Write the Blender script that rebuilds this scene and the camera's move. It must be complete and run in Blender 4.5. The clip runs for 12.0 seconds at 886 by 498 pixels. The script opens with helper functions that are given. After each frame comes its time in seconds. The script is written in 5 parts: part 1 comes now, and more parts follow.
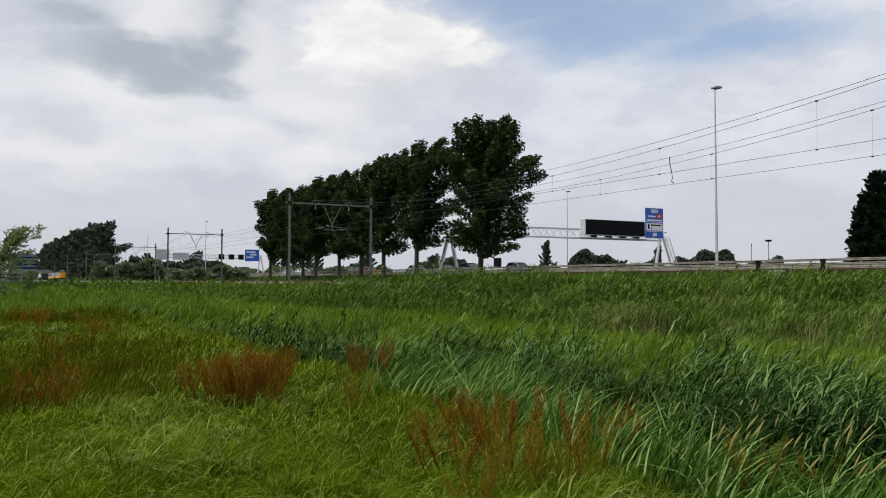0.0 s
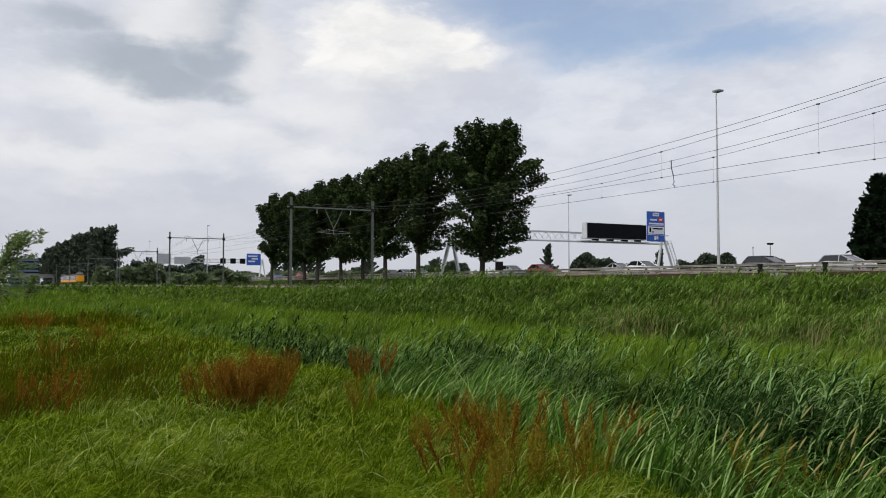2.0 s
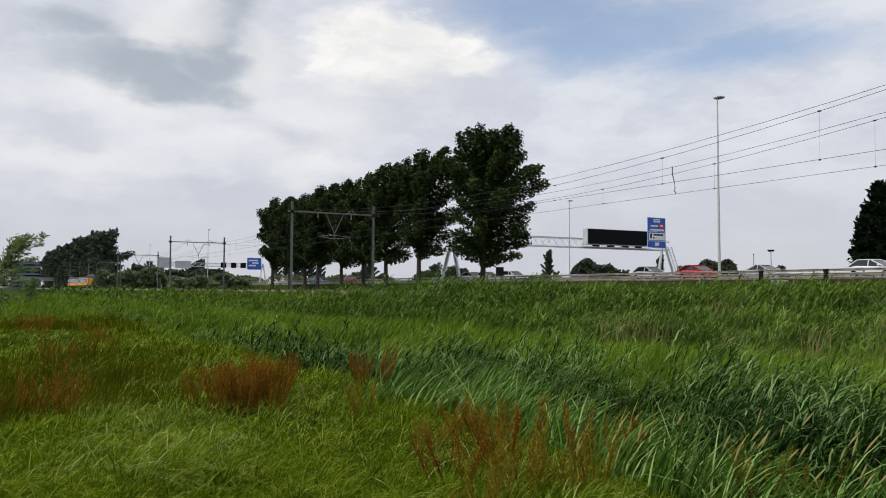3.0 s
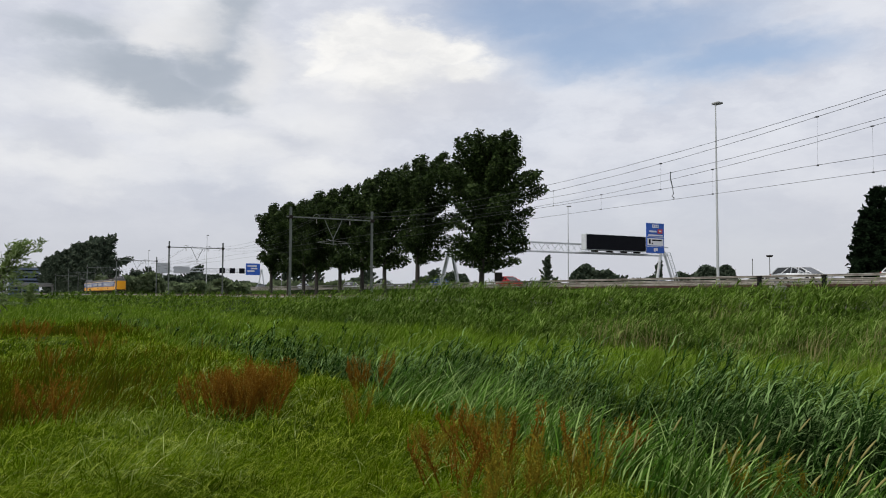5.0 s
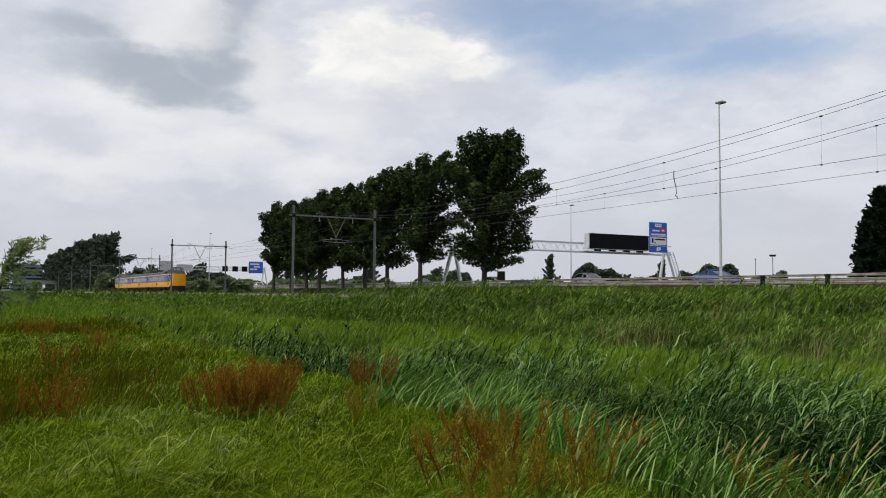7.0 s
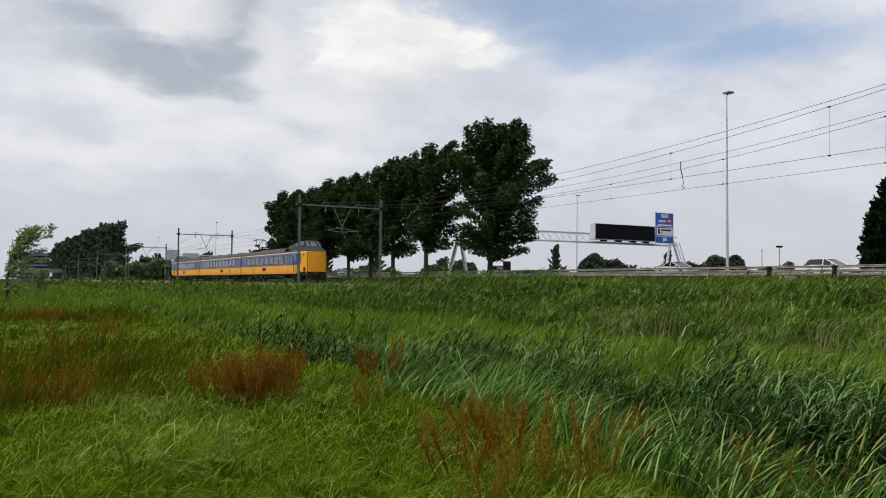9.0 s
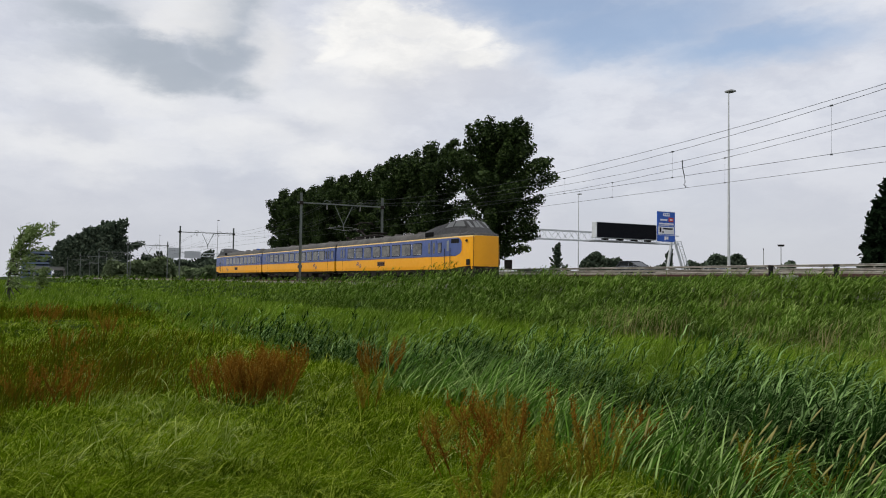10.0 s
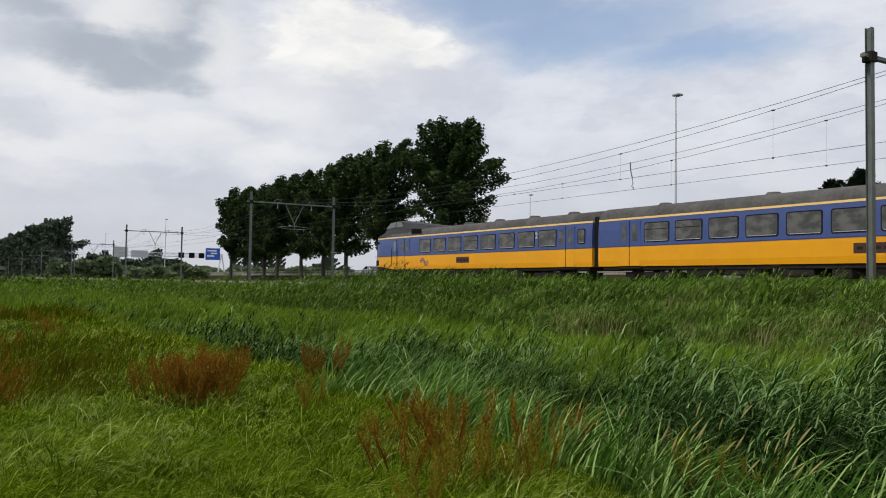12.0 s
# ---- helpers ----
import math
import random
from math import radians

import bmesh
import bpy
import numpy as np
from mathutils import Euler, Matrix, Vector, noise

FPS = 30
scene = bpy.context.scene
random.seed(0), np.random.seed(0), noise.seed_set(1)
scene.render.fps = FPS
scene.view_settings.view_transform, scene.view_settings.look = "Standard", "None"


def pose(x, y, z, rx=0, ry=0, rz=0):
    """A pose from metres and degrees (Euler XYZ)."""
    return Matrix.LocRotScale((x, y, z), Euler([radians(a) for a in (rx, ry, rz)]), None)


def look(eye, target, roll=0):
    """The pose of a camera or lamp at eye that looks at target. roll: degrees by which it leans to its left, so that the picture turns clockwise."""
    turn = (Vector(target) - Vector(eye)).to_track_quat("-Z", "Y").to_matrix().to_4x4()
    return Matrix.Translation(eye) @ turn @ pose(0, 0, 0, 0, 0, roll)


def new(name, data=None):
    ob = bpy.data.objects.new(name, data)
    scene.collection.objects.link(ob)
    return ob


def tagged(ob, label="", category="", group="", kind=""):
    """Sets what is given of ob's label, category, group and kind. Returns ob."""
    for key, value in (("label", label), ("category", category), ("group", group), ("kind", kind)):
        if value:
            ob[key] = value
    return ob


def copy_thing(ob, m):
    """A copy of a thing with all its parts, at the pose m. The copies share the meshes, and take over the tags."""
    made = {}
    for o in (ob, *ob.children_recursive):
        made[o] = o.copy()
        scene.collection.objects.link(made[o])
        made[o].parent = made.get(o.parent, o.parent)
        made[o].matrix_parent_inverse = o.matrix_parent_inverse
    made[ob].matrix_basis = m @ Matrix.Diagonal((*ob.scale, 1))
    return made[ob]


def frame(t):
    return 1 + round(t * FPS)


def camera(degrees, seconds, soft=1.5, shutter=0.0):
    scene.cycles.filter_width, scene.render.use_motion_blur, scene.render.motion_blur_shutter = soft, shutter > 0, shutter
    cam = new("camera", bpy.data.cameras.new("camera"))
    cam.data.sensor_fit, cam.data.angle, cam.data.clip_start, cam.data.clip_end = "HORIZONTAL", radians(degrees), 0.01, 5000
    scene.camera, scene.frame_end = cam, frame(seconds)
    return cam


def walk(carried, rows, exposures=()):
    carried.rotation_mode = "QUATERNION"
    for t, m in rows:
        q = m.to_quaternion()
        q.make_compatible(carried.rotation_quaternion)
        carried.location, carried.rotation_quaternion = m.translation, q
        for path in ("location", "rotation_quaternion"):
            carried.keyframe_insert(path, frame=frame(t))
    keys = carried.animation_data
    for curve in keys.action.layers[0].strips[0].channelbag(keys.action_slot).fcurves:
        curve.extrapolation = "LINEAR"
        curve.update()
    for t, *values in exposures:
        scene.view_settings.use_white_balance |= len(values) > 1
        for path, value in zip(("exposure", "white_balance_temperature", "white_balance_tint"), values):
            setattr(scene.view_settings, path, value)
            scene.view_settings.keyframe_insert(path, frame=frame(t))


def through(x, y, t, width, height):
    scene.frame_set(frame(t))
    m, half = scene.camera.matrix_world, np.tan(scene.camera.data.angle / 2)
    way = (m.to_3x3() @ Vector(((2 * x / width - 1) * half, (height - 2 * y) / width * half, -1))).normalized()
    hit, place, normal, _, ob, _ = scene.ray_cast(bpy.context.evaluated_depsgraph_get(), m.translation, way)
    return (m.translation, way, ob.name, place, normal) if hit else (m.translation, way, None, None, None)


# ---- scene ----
EYE = 1.7
# seconds, heading (degrees from the track's far end), pitch, roll, step to the right
VIEWS = [
    (0, 29.288, 2.211, 0.059, 0.000),
    (0.5, 29.275, 2.238, 0.063, -0.003),
    (1, 29.189, 2.261, 0.009, -0.007),
    (1.5, 29.189, 2.361, -0.044, -0.010),
    (2, 29.186, 2.473, -0.032, -0.013),
    (2.5, 29.215, 2.638, 0.098, -0.017),
    (3, 29.141, 2.837, 0.241, -0.020),
    (5, 29.220, 3.220, 0.237, 0.000),
    (5.5, 29.182, 3.228, 0.136, -0.003),
    (6, 29.143, 3.222, 0.158, -0.006),
    (6.5, 29.114, 3.194, 0.210, -0.009),
    (7, 29.035, 3.126, 0.387, -0.012),
    (9, 28.639, 2.414, 0.617, -0.020),
    (9.5, 28.573, 2.345, 0.660, -0.020),
    (10, 28.541, 2.296, 0.704, -0.020),
    (10.5, 28.575, 2.255, 0.758, -0.020),
    (11, 28.636, 2.252, 0.893, -0.020),
    (11.5, 28.952, 2.246, 0.881, 0.005),
    (12, 31.845, 2.340, 0.769, 0.095),
]


def stand(turn, pitch, roll, step):
    a, p = radians(turn), radians(pitch)
    eye = Vector((step * math.sin(a), step * math.cos(a), EYE))
    way = Vector((-math.cos(a) * math.cos(p), math.sin(a) * math.cos(p), math.sin(p)))
    return look(eye, eye + way, roll)


cam = camera(56.86, 12.0, soft=1.0)
walk(cam, [(t, stand(*v)) for t, *v in VIEWS])

# ---- world and sun ----
SUN_EL, SUN_AZ = radians(54), radians(176)


class Nodes:
    """Short hand for building node trees."""

    def __init__(self, tree):
        self.tree = tree

    def add(self, kind, *links, **values):
        n = self.tree.nodes.new(kind)
        for key, v in values.items():
            if key == "op":
                n.operation = v
            elif key == "blend":
                n.blend_type = v
            elif key == "dims":
                n.noise_dimensions = v
            elif key == "data":
                n.data_type = v
        for socket, v in links:
            target = n.inputs[socket]
            if isinstance(v, bpy.types.NodeSocket):
                self.tree.links.new(v, target)
            else:
                target.default_value = v
        return n

    def math(self, op, a, b=0.0, clamp=False):
        n = self.add("ShaderNodeMath", (0, a), (1, b), op=op)
        n.use_clamp = clamp
        return n.outputs[0]

    def vec(self, op, a, b=(0, 0, 0)):
        n = self.add("ShaderNodeVectorMath", (0, a), (1, b), op=op)
        return n.outputs["Value"] if op in ("DOT_PRODUCT", "LENGTH", "DISTANCE") else n.outputs[0]

    def noise(self, vec, scale, detail=4.0, rough=0.55):
        return self.add("ShaderNodeTexNoise", ("Vector", vec), ("Scale", scale), ("Detail", detail), ("Roughness", rough)).outputs["Fac"]

    def span(self, v, a, b, c=0.0, d=1.0):
        n = self.add("ShaderNodeMapRange", ("Value", v), ("From Min", a), ("From Max", b), ("To Min", c), ("To Max", d))
        n.interpolation_type = "SMOOTHSTEP"
        return n.outputs[0]

    def mix(self, f, a, b, blend="MIX"):
        n = self.tree.nodes.new("ShaderNodeMix")
        n.data_type, n.blend_type = "RGBA", blend
        for i, v in ((0, f), (6, a), (7, b)):
            if isinstance(v, bpy.types.NodeSocket):
                self.tree.links.new(v, n.inputs[i])
            else:
                n.inputs[i].default_value = (*v, 1) if isinstance(v, tuple) and len(v) == 3 else v
        return n.outputs[2]


def heading(az, el):
    """A direction from degrees: az from the track's far end towards the motorway, el above the horizon."""
    a, e = radians(az), radians(el)
    return (-math.cos(a) * math.cos(e), math.sin(a) * math.cos(e), math.sin(e))


def build_world():
    world = bpy.data.worlds.new("summer sky")
    scene.world = world
    world.use_nodes = True
    tree = world.node_tree
    tree.nodes.clear()
    n = Nodes(tree)
    sky = tree.nodes.new("ShaderNodeTexSky")
    sky.sky_type, sky.sun_disc = "NISHITA", False
    sky.sun_elevation, sky.sun_rotation = SUN_EL, SUN_AZ
    sky.air_density, sky.dust_density, sky.ozone_density = 1.0, 1.5, 1.0
    blue = n.mix(1.0, sky.outputs[0], (0.15, 0.15, 0.15), "MULTIPLY")
    d = tree.nodes.new("ShaderNodeTexCoord").outputs["Generated"]
    el = n.add("ShaderNodeSeparateXYZ", (0, d)).outputs[2]
    # flattened coordinates: clouds draw together towards the horizon
    flat = n.vec("MULTIPLY", d, (1.0, 1.0, 2.4))
    coarse = n.vec("SUBTRACT", n.add("ShaderNodeTexNoise", ("Vector", flat), ("Scale", 6.0), ("Detail", 2.0)).outputs["Color"], (0.5, 0.5, 0.5))
    fine = n.vec("SUBTRACT", n.add("ShaderNodeTexNoise", ("Vector", flat), ("Scale", 26.0), ("Detail", 6.0), ("Roughness", 0.6)).outputs["Color"], (0.5, 0.5, 0.5))
    wd = n.vec("ADD", d, n.vec("ADD", n.vec("MULTIPLY", coarse, (0.085, 0.085, 0.07)), n.vec("MULTIPLY", fine, (0.035, 0.035, 0.035))))
    soft = n.vec("ADD", flat, n.vec("MULTIPLY", fine, (0.05, 0.05, 0.05)))

    def cloud(az, el_, wide, tall, edge=0.5):
        """Mask of one cloud: 1 inside, 0 outside its ragged oval."""
        a = radians(az)
        right = (math.sin(a), math.cos(a), 0.0)
        c = n.vec("SUBTRACT", wd, heading(az, el_))
        u = n.math("DIVIDE", n.vec("DOT_PRODUCT", c, right), math.sin(radians(wide)))
        v = n.math("DIVIDE", n.add("ShaderNodeSeparateXYZ", (0, c)).outputs[2], math.sin(radians(tall)))
        r = n.math("SQRT", n.math("ADD", n.math("MULTIPLY", u, u), n.math("MULTIPLY", v, v)))
        ahead = n.math("GREATER_THAN", n.vec("DOT_PRODUCT", d, heading(az, el_)), 0.3)
        return n.math("MULTIPLY", n.span(r, 1.0 + edge, 1.0 - edge), ahead)

    def most(*masks):
        out = masks[0]
        for m in masks[1:]:
            out = n.math("MAXIMUM", out, m)
        return out

    billow = n.noise(soft, 9.0, 6.0, 0.6)
    streak = n.noise(soft, 3.0, 4.0, 0.5)
    haze = n.span(el, 0.20, 0.02)
    # pale lilac veil everywhere, thinner where the blue shows
    gap = most(cloud(41, 17.6, 9.0, 2.4, 0.7), cloud(36, 19.5, 7.0, 2.0, 0.7), cloud(49, 15.5, 6.0, 1.5, 0.9))
    cover = n.math("SUBTRACT", n.span(streak, 0.25, 0.65, 0.92, 1.0), n.math("MULTIPLY", gap, 0.75), True)
    veil = n.mix(n.span(billow, 0.3, 0.7), (0.62, 0.645, 0.725), (0.76, 0.78, 0.84))
    veil = n.mix(n.math("MULTIPLY", haze, 0.8), veil, (0.575, 0.59, 0.645))
    base = n.mix(cover, blue, veil)
    # broad white cloud bank on the left and in the middle
    white = most(cloud(7.5, 12.0, 6.5, 1.7, 0.8), cloud(14.0, 9.8, 5.0, 1.5, 0.9), cloud(4.0, 8.2, 6.0, 1.3, 0.9), cloud(20.0, 11.5, 4.5, 2.2, 0.9), cloud(19.5, 8.2, 3.5, 1.0, 0.9), cloud(11, 19.0, 3.0, 1.6, 0.8))
    base = n.mix(n.math("MULTIPLY", white, 0.75), base, n.mix(billow, (0.80, 0.81, 0.83), (0.91, 0.91, 0.91)))
    # bright heap cloud fading into a grey belly
    belly = cloud(26.5, 14.3, 6.5, 2.2, 0.8)
    base = n.mix(n.math("MULTIPLY", belly, 0.5), base, (0.66, 0.67, 0.72))
    heap = most(cloud(23.0, 17.6, 2.6, 1.5, 0.35), cloud(26.0, 17.5, 2.6, 1.2, 0.35), cloud(28.6, 16.5, 2.4, 1.1, 0.4), cloud(20.8, 16.6, 1.6, 1.3, 0.4), cloud(25.0, 15.6, 5.2, 1.3, 0.8), cloud(30.6, 15.4, 2.0, 0.8, 0.7))
    base = n.mix(n.math("MULTIPLY", heap, 1.0), base, n.mix(n.span(billow, 0.38, 0.62), (0.83, 0.83, 0.83), (0.96, 0.95, 0.93)))
    # slate-grey cloud
    dark = most(cloud(8.2, 14.5, 4.6, 1.5, 0.7), cloud(13.0, 15.8, 2.6, 2.4, 0.65), cloud(11.0, 13.6, 4.0, 1.3, 0.6), cloud(14.6, 13.4, 1.6, 0.9, 0.7), cloud(14.8, 18.4, 1.6, 1.6, 0.7), cloud(4.5, 16.5, 2.6, 1.0, 0.8))
    base = n.mix(n.math("MULTIPLY", dark, 0.9), base, n.mix(n.span(streak, 0.3, 0.7), (0.39, 0.44, 0.51), (0.55, 0.595, 0.66)))
    # white billows in front of its upper part
    puff = most(cloud(10.4, 17.3, 3.0, 1.0, 0.75), cloud(9.0, 16.5, 1.8, 0.8, 0.9), cloud(16.4, 15.2, 1.2, 1.8, 0.9))
    base = n.mix(n.math("MULTIPLY", puff, 0.8), base, n.mix(billow, (0.74, 0.75, 0.78), (0.88, 0.87, 0.86)))
    low = most(cloud(3.8, 9.2, 2.8, 0.7, 0.9), cloud(18.3, 10.4, 2.4, 0.6, 0.9), cloud(12.5, 7.0, 3.0, 0.5, 0.9))
    base = n.mix(n.math("MULTIPLY", low, 0.6), base, (0.56, 0.59, 0.67))
    back = n.add("ShaderNodeBackground", ("Color", base), ("Strength", 1.0))
    out = tree.nodes.new("ShaderNodeOutputWorld")
    tree.links.new(back.outputs[0], out.inputs[0])


build_world()
lamp = bpy.data.lights.new("sun", "SUN")
lamp.energy, lamp.angle, lamp.color = 2.4, radians(8), (1.0, 0.95, 0.88)
new("sun", lamp).matrix_world = look((0, 0, 60), tuple(Vector((0, 0, 60)) - Vector((math.sin(SUN_AZ) * math.cos(SUN_EL), math.cos(SUN_AZ) * math.cos(SUN_EL), math.sin(SUN_EL)))))
scene.view_settings.exposure = 0.0

# ---- materials ----


def material(name, color, other=None, scale=8.0, rough=0.7, metal=0.0, bump=0.0, fine=60.0, island=0.0, objects=0.0, through=0.0, gloss=0.5, coarse=0.0):
    """A node material: two colours mixed by coarse and fine noise, with relief and optional variation by piece."""
    m = bpy.data.materials.new(name)
    m.use_nodes = True
    tree = m.node_tree
    n = Nodes(tree)
    shader = tree.nodes["Principled BSDF"]
    place = tree.nodes.new("ShaderNodeTexCoord").outputs["Object"]
    big = n.noise(place, scale, 4.0)
    small = n.noise(place, fine, 3.0)
    f = n.math("ADD", n.math("MULTIPLY", n.span(big, 0.3, 0.7), 0.65), n.math("MULTIPLY", n.span(small, 0.3, 0.7), 0.35))
    c = n.mix(f, color, other or tuple(v * 0.8 for v in color))
    if coarse:
        wide = n.span(n.noise(place, coarse, 3.0), 0.35, 0.65, 0.68, 1.3)
        c = n.mix(1.0, c, n.add("ShaderNodeCombineXYZ", (0, wide), (1, wide), (2, wide)).outputs[0], "MULTIPLY")
    if island or objects:
        r = tree.nodes.new("ShaderNodeNewGeometry").outputs["Random Per Island"] if island else tree.nodes.new("ShaderNodeObjectInfo").outputs["Random"]
        k = island or objects
        v = n.span(r, 0, 1, 1 - k, 1 + k)
        c = n.mix(1.0, c, n.add("ShaderNodeCombineXYZ", (0, v), (1, v), (2, v)).outputs[0], "MULTIPLY")
    tree.links.new(c, shader.inputs["Base Color"])
    tree.links.new(n.span(small, 0.2, 0.8, max(rough - 0.08, 0.02), min(rough + 0.08, 1.0)), shader.inputs["Roughness"])
    shader.inputs["Metallic"].default_value = metal
    shader.inputs["Specular IOR Level"].default_value = gloss
    if bump:
        b = n.add("ShaderNodeBump", ("Height", small), ("Strength", bump), ("Distance", 0.02))
        tree.links.new(b.outputs[0], shader.inputs["Normal"])
    if through:
        t = n.add("ShaderNodeBsdfTranslucent", ("Color", c))
        mixed = n.add("ShaderNodeMixShader", (0, through), (1, shader.outputs[0]), (2, t.outputs[0]))
        tree.links.new(mixed.outputs[0], tree.nodes["Material Output"].inputs[0])
    return m


def plant(name, dark, light, tip=None, through=0.25, patch=0.25, shine=0.0, tips=(0.62, 0.97)):
    """Leaves and blades: colour by blade and by patches over the ground."""
    m = bpy.data.materials.new(name)
    m.use_nodes = True
    tree = m.node_tree
    n = Nodes(tree)
    shader = tree.nodes["Principled BSDF"]
    place = tree.nodes.new("ShaderNodeTexCoord").outputs["Object"]
    r = tree.nodes.new("ShaderNodeNewGeometry").outputs["Random Per Island"]
    p = n.span(n.noise(place, patch, 3.0), 0.32, 0.68)
    q = n.span(n.noise(place, patch * 7, 2.0), 0.3, 0.7)
    f = n.math("ADD", n.math("MULTIPLY", p, 0.35), n.math("MULTIPLY", r, 0.4))
    c = n.mix(n.math("ADD", f, n.math("MULTIPLY", q, 0.25)), dark, light)
    if tip:
        c = n.mix(n.span(r, *tips), c, tip)
    tree.links.new(c, shader.inputs["Base Color"])
    shader.inputs["Roughness"].default_value = 0.6
    shader.inputs["Specular IOR Level"].default_value = shine
    t = n.add("ShaderNodeBsdfTranslucent", ("Color", c))
    mixed = n.add("ShaderNodeMixShader", (0, through), (1, shader.outputs[0]), (2, t.outputs[0]))
    tree.links.new(mixed.outputs[0], tree.nodes["Material Output"].inputs[0])
    return m


def glass(name, tint, rough=0.04, vary=None):
    m = bpy.data.materials.new(name)
    m.use_nodes = True
    s = m.node_tree.nodes["Principled BSDF"]
    s.inputs["Base Color"].default_value = (*tint, 1)
    s.inputs["Roughness"].default_value = rough
    s.inputs["IOR"].default_value = 1.5
    if vary:
        # soft pale blotches painted into the pane: reflections, seat backs, lit far windows
        n = Nodes(m.node_tree)
        place = m.node_tree.nodes.new("ShaderNodeTexCoord").outputs["Object"]
        f = n.span(n.noise(n.vec("MULTIPLY", place, (1.0, 0.0, 1.6)), 1.3, 3.0), 0.40, 0.62)
        m.node_tree.links.new(n.mix(f, tint, vary), s.inputs["Base Color"])
    s.inputs["Specular IOR Level"].default_value = 0.6
    return m


SOIL = material("soil and roots", (0.013, 0.027, 0.004), (0.030, 0.050, 0.008), 0.35, 0.95, bump=0.8, fine=14.0, gloss=0.03, coarse=0.03)
ASPHALT = material("worn asphalt", (0.055, 0.055, 0.058), (0.085, 0.083, 0.08), 0.4, 0.9, bump=0.3, fine=30.0)
BALLAST = material("grey ballast", (0.12, 0.105, 0.09), (0.22, 0.2, 0.18), 6.0, 0.95, bump=1.0, fine=16.0)
CONCRETE = material("weathered concrete", (0.36, 0.35, 0.33), (0.26, 0.25, 0.24), 1.2, 0.9, bump=0.3, fine=25.0)
RAILING = material("dirty weathered crash barrier steel", (0.36, 0.345, 0.30), (0.15, 0.125, 0.10), 1.6, 0.6, 0.15, 0.2, 22.0)
GALV = material("galvanised steel", (0.34, 0.35, 0.34), (0.22, 0.225, 0.21), 3.0, 0.55, 0.55, 0.1, 40.0)
POLE = material("pale galvanised pole", (0.5, 0.52, 0.52), (0.4, 0.42, 0.42), 1.0, 0.6, 0.2)
MAST = material("weathered grey-green mast paint", (0.17, 0.19, 0.17), (0.11, 0.125, 0.115), 2.0, 0.65, 0.2, 0.15, 30.0)
RAIL_STEEL = material("rusty rail steel", (0.16, 0.09, 0.055), (0.10, 0.06, 0.045), 4.0, 0.6, 0.6, 0.2, 60.0)
WIRE = material("oxidised copper wire", (0.055, 0.06, 0.06), (0.04, 0.045, 0.045), 4.0, 0.6, 0.4)
TRUSS = material("pale grey painted steel", (0.62, 0.65, 0.66), (0.5, 0.53, 0.54), 1.5, 0.5, 0.0, 0.05, 20.0)
PANEL_BLACK = material("matt black display face", (0.006, 0.007, 0.010), (0.010, 0.011, 0.014), 2.0, 0.8, gloss=0.08)
SIGN_BLUE = material("blue sign sheet", (0.012, 0.09, 0.45), (0.015, 0.105, 0.50), 0.8, 0.45)
SIGN_WHITE = material("white sign sheet", (0.78, 0.79, 0.8), (0.7, 0.71, 0.72), 0.8, 0.45)
SIGN_RED = material("red sign sheet", (0.55, 0.03, 0.025), (0.5, 0.03, 0.025), 0.8, 0.45)
SIGN_BACK = material("bare aluminium sign back", (0.48, 0.5, 0.51), (0.4, 0.42, 0.43), 0.6, 0.5, 0.3)
YELLOW = material("yellow train paint", (0.80, 0.355, 0.004), (0.74, 0.325, 0.004), 0.5, 0.42, 0.0, 0.02, 3.0, gloss=0.35)
CREAM = material("pale yellow stripe", (0.84, 0.56, 0.20), (0.75, 0.50, 0.18), 0.7, 0.45)
BLUE = material("blue train paint", (0.050, 0.083, 0.245), (0.043, 0.071, 0.21), 0.5, 0.38, 0.0, 0.02, 3.0)
ROOF_GREY = material("sooty grey roof", (0.115, 0.110, 0.102), (0.055, 0.053, 0.050), 0.9, 0.8, 0.0, 0.15, 6.0, gloss=0.2)
COCKPIT = material("dark grey cockpit paint", (0.05, 0.05, 0.052), (0.030, 0.030, 0.031), 0.8, 0.65, 0.0, 0.05, 8.0, gloss=0.2)
# light grey base: sky seen in and through the panes, put into their colour
CAB_GLASS = glass("cockpit pane with painted sky light", (0.24, 0.25, 0.25))
UNDER = material("brake-dusted underframe", (0.016, 0.014, 0.013), (0.032, 0.027, 0.023), 2.0, 0.85, 0.0, 0.3, 20.0, gloss=0.1)
BLACK = material("black rubber", (0.009, 0.009, 0.010), (0.016, 0.016, 0.016), 4.0, 0.8, gloss=0.1)
DARK_RED = material("dark printed panel", (0.06, 0.018, 0.012), (0.04, 0.014, 0.012), 3.0, 0.6)
LOGO_INK = material("dark blue ink", (0.03, 0.045, 0.18), None, 3.0, 0.5)
TRAIN_GLASS = glass("tinted carriage window", (0.040, 0.039, 0.035), vary=(0.105, 0.102, 0.09))
CAR_GLASS = glass("dark car window", (0.015, 0.018, 0.02))
BARK = material("furrowed grey-brown bark", (0.042, 0.036, 0.029), (0.022, 0.019, 0.016), 3.0, 0.95, 0.0, 0.9, 12.0)
LEAF = plant("dark poplar leaves", (0.008, 0.018, 0.003), (0.026, 0.048, 0.009), (0.060, 0.092, 0.025), 0.07, 0.4, 0.12)
# paler, greyer leaf colours: the haze of distance is painted into them
LEAF_FAR = plant("distant foliage tinted with haze", (0.040, 0.058, 0.040), (0.075, 0.098, 0.066), (0.105, 0.13, 0.09), 0.1, 0.1)
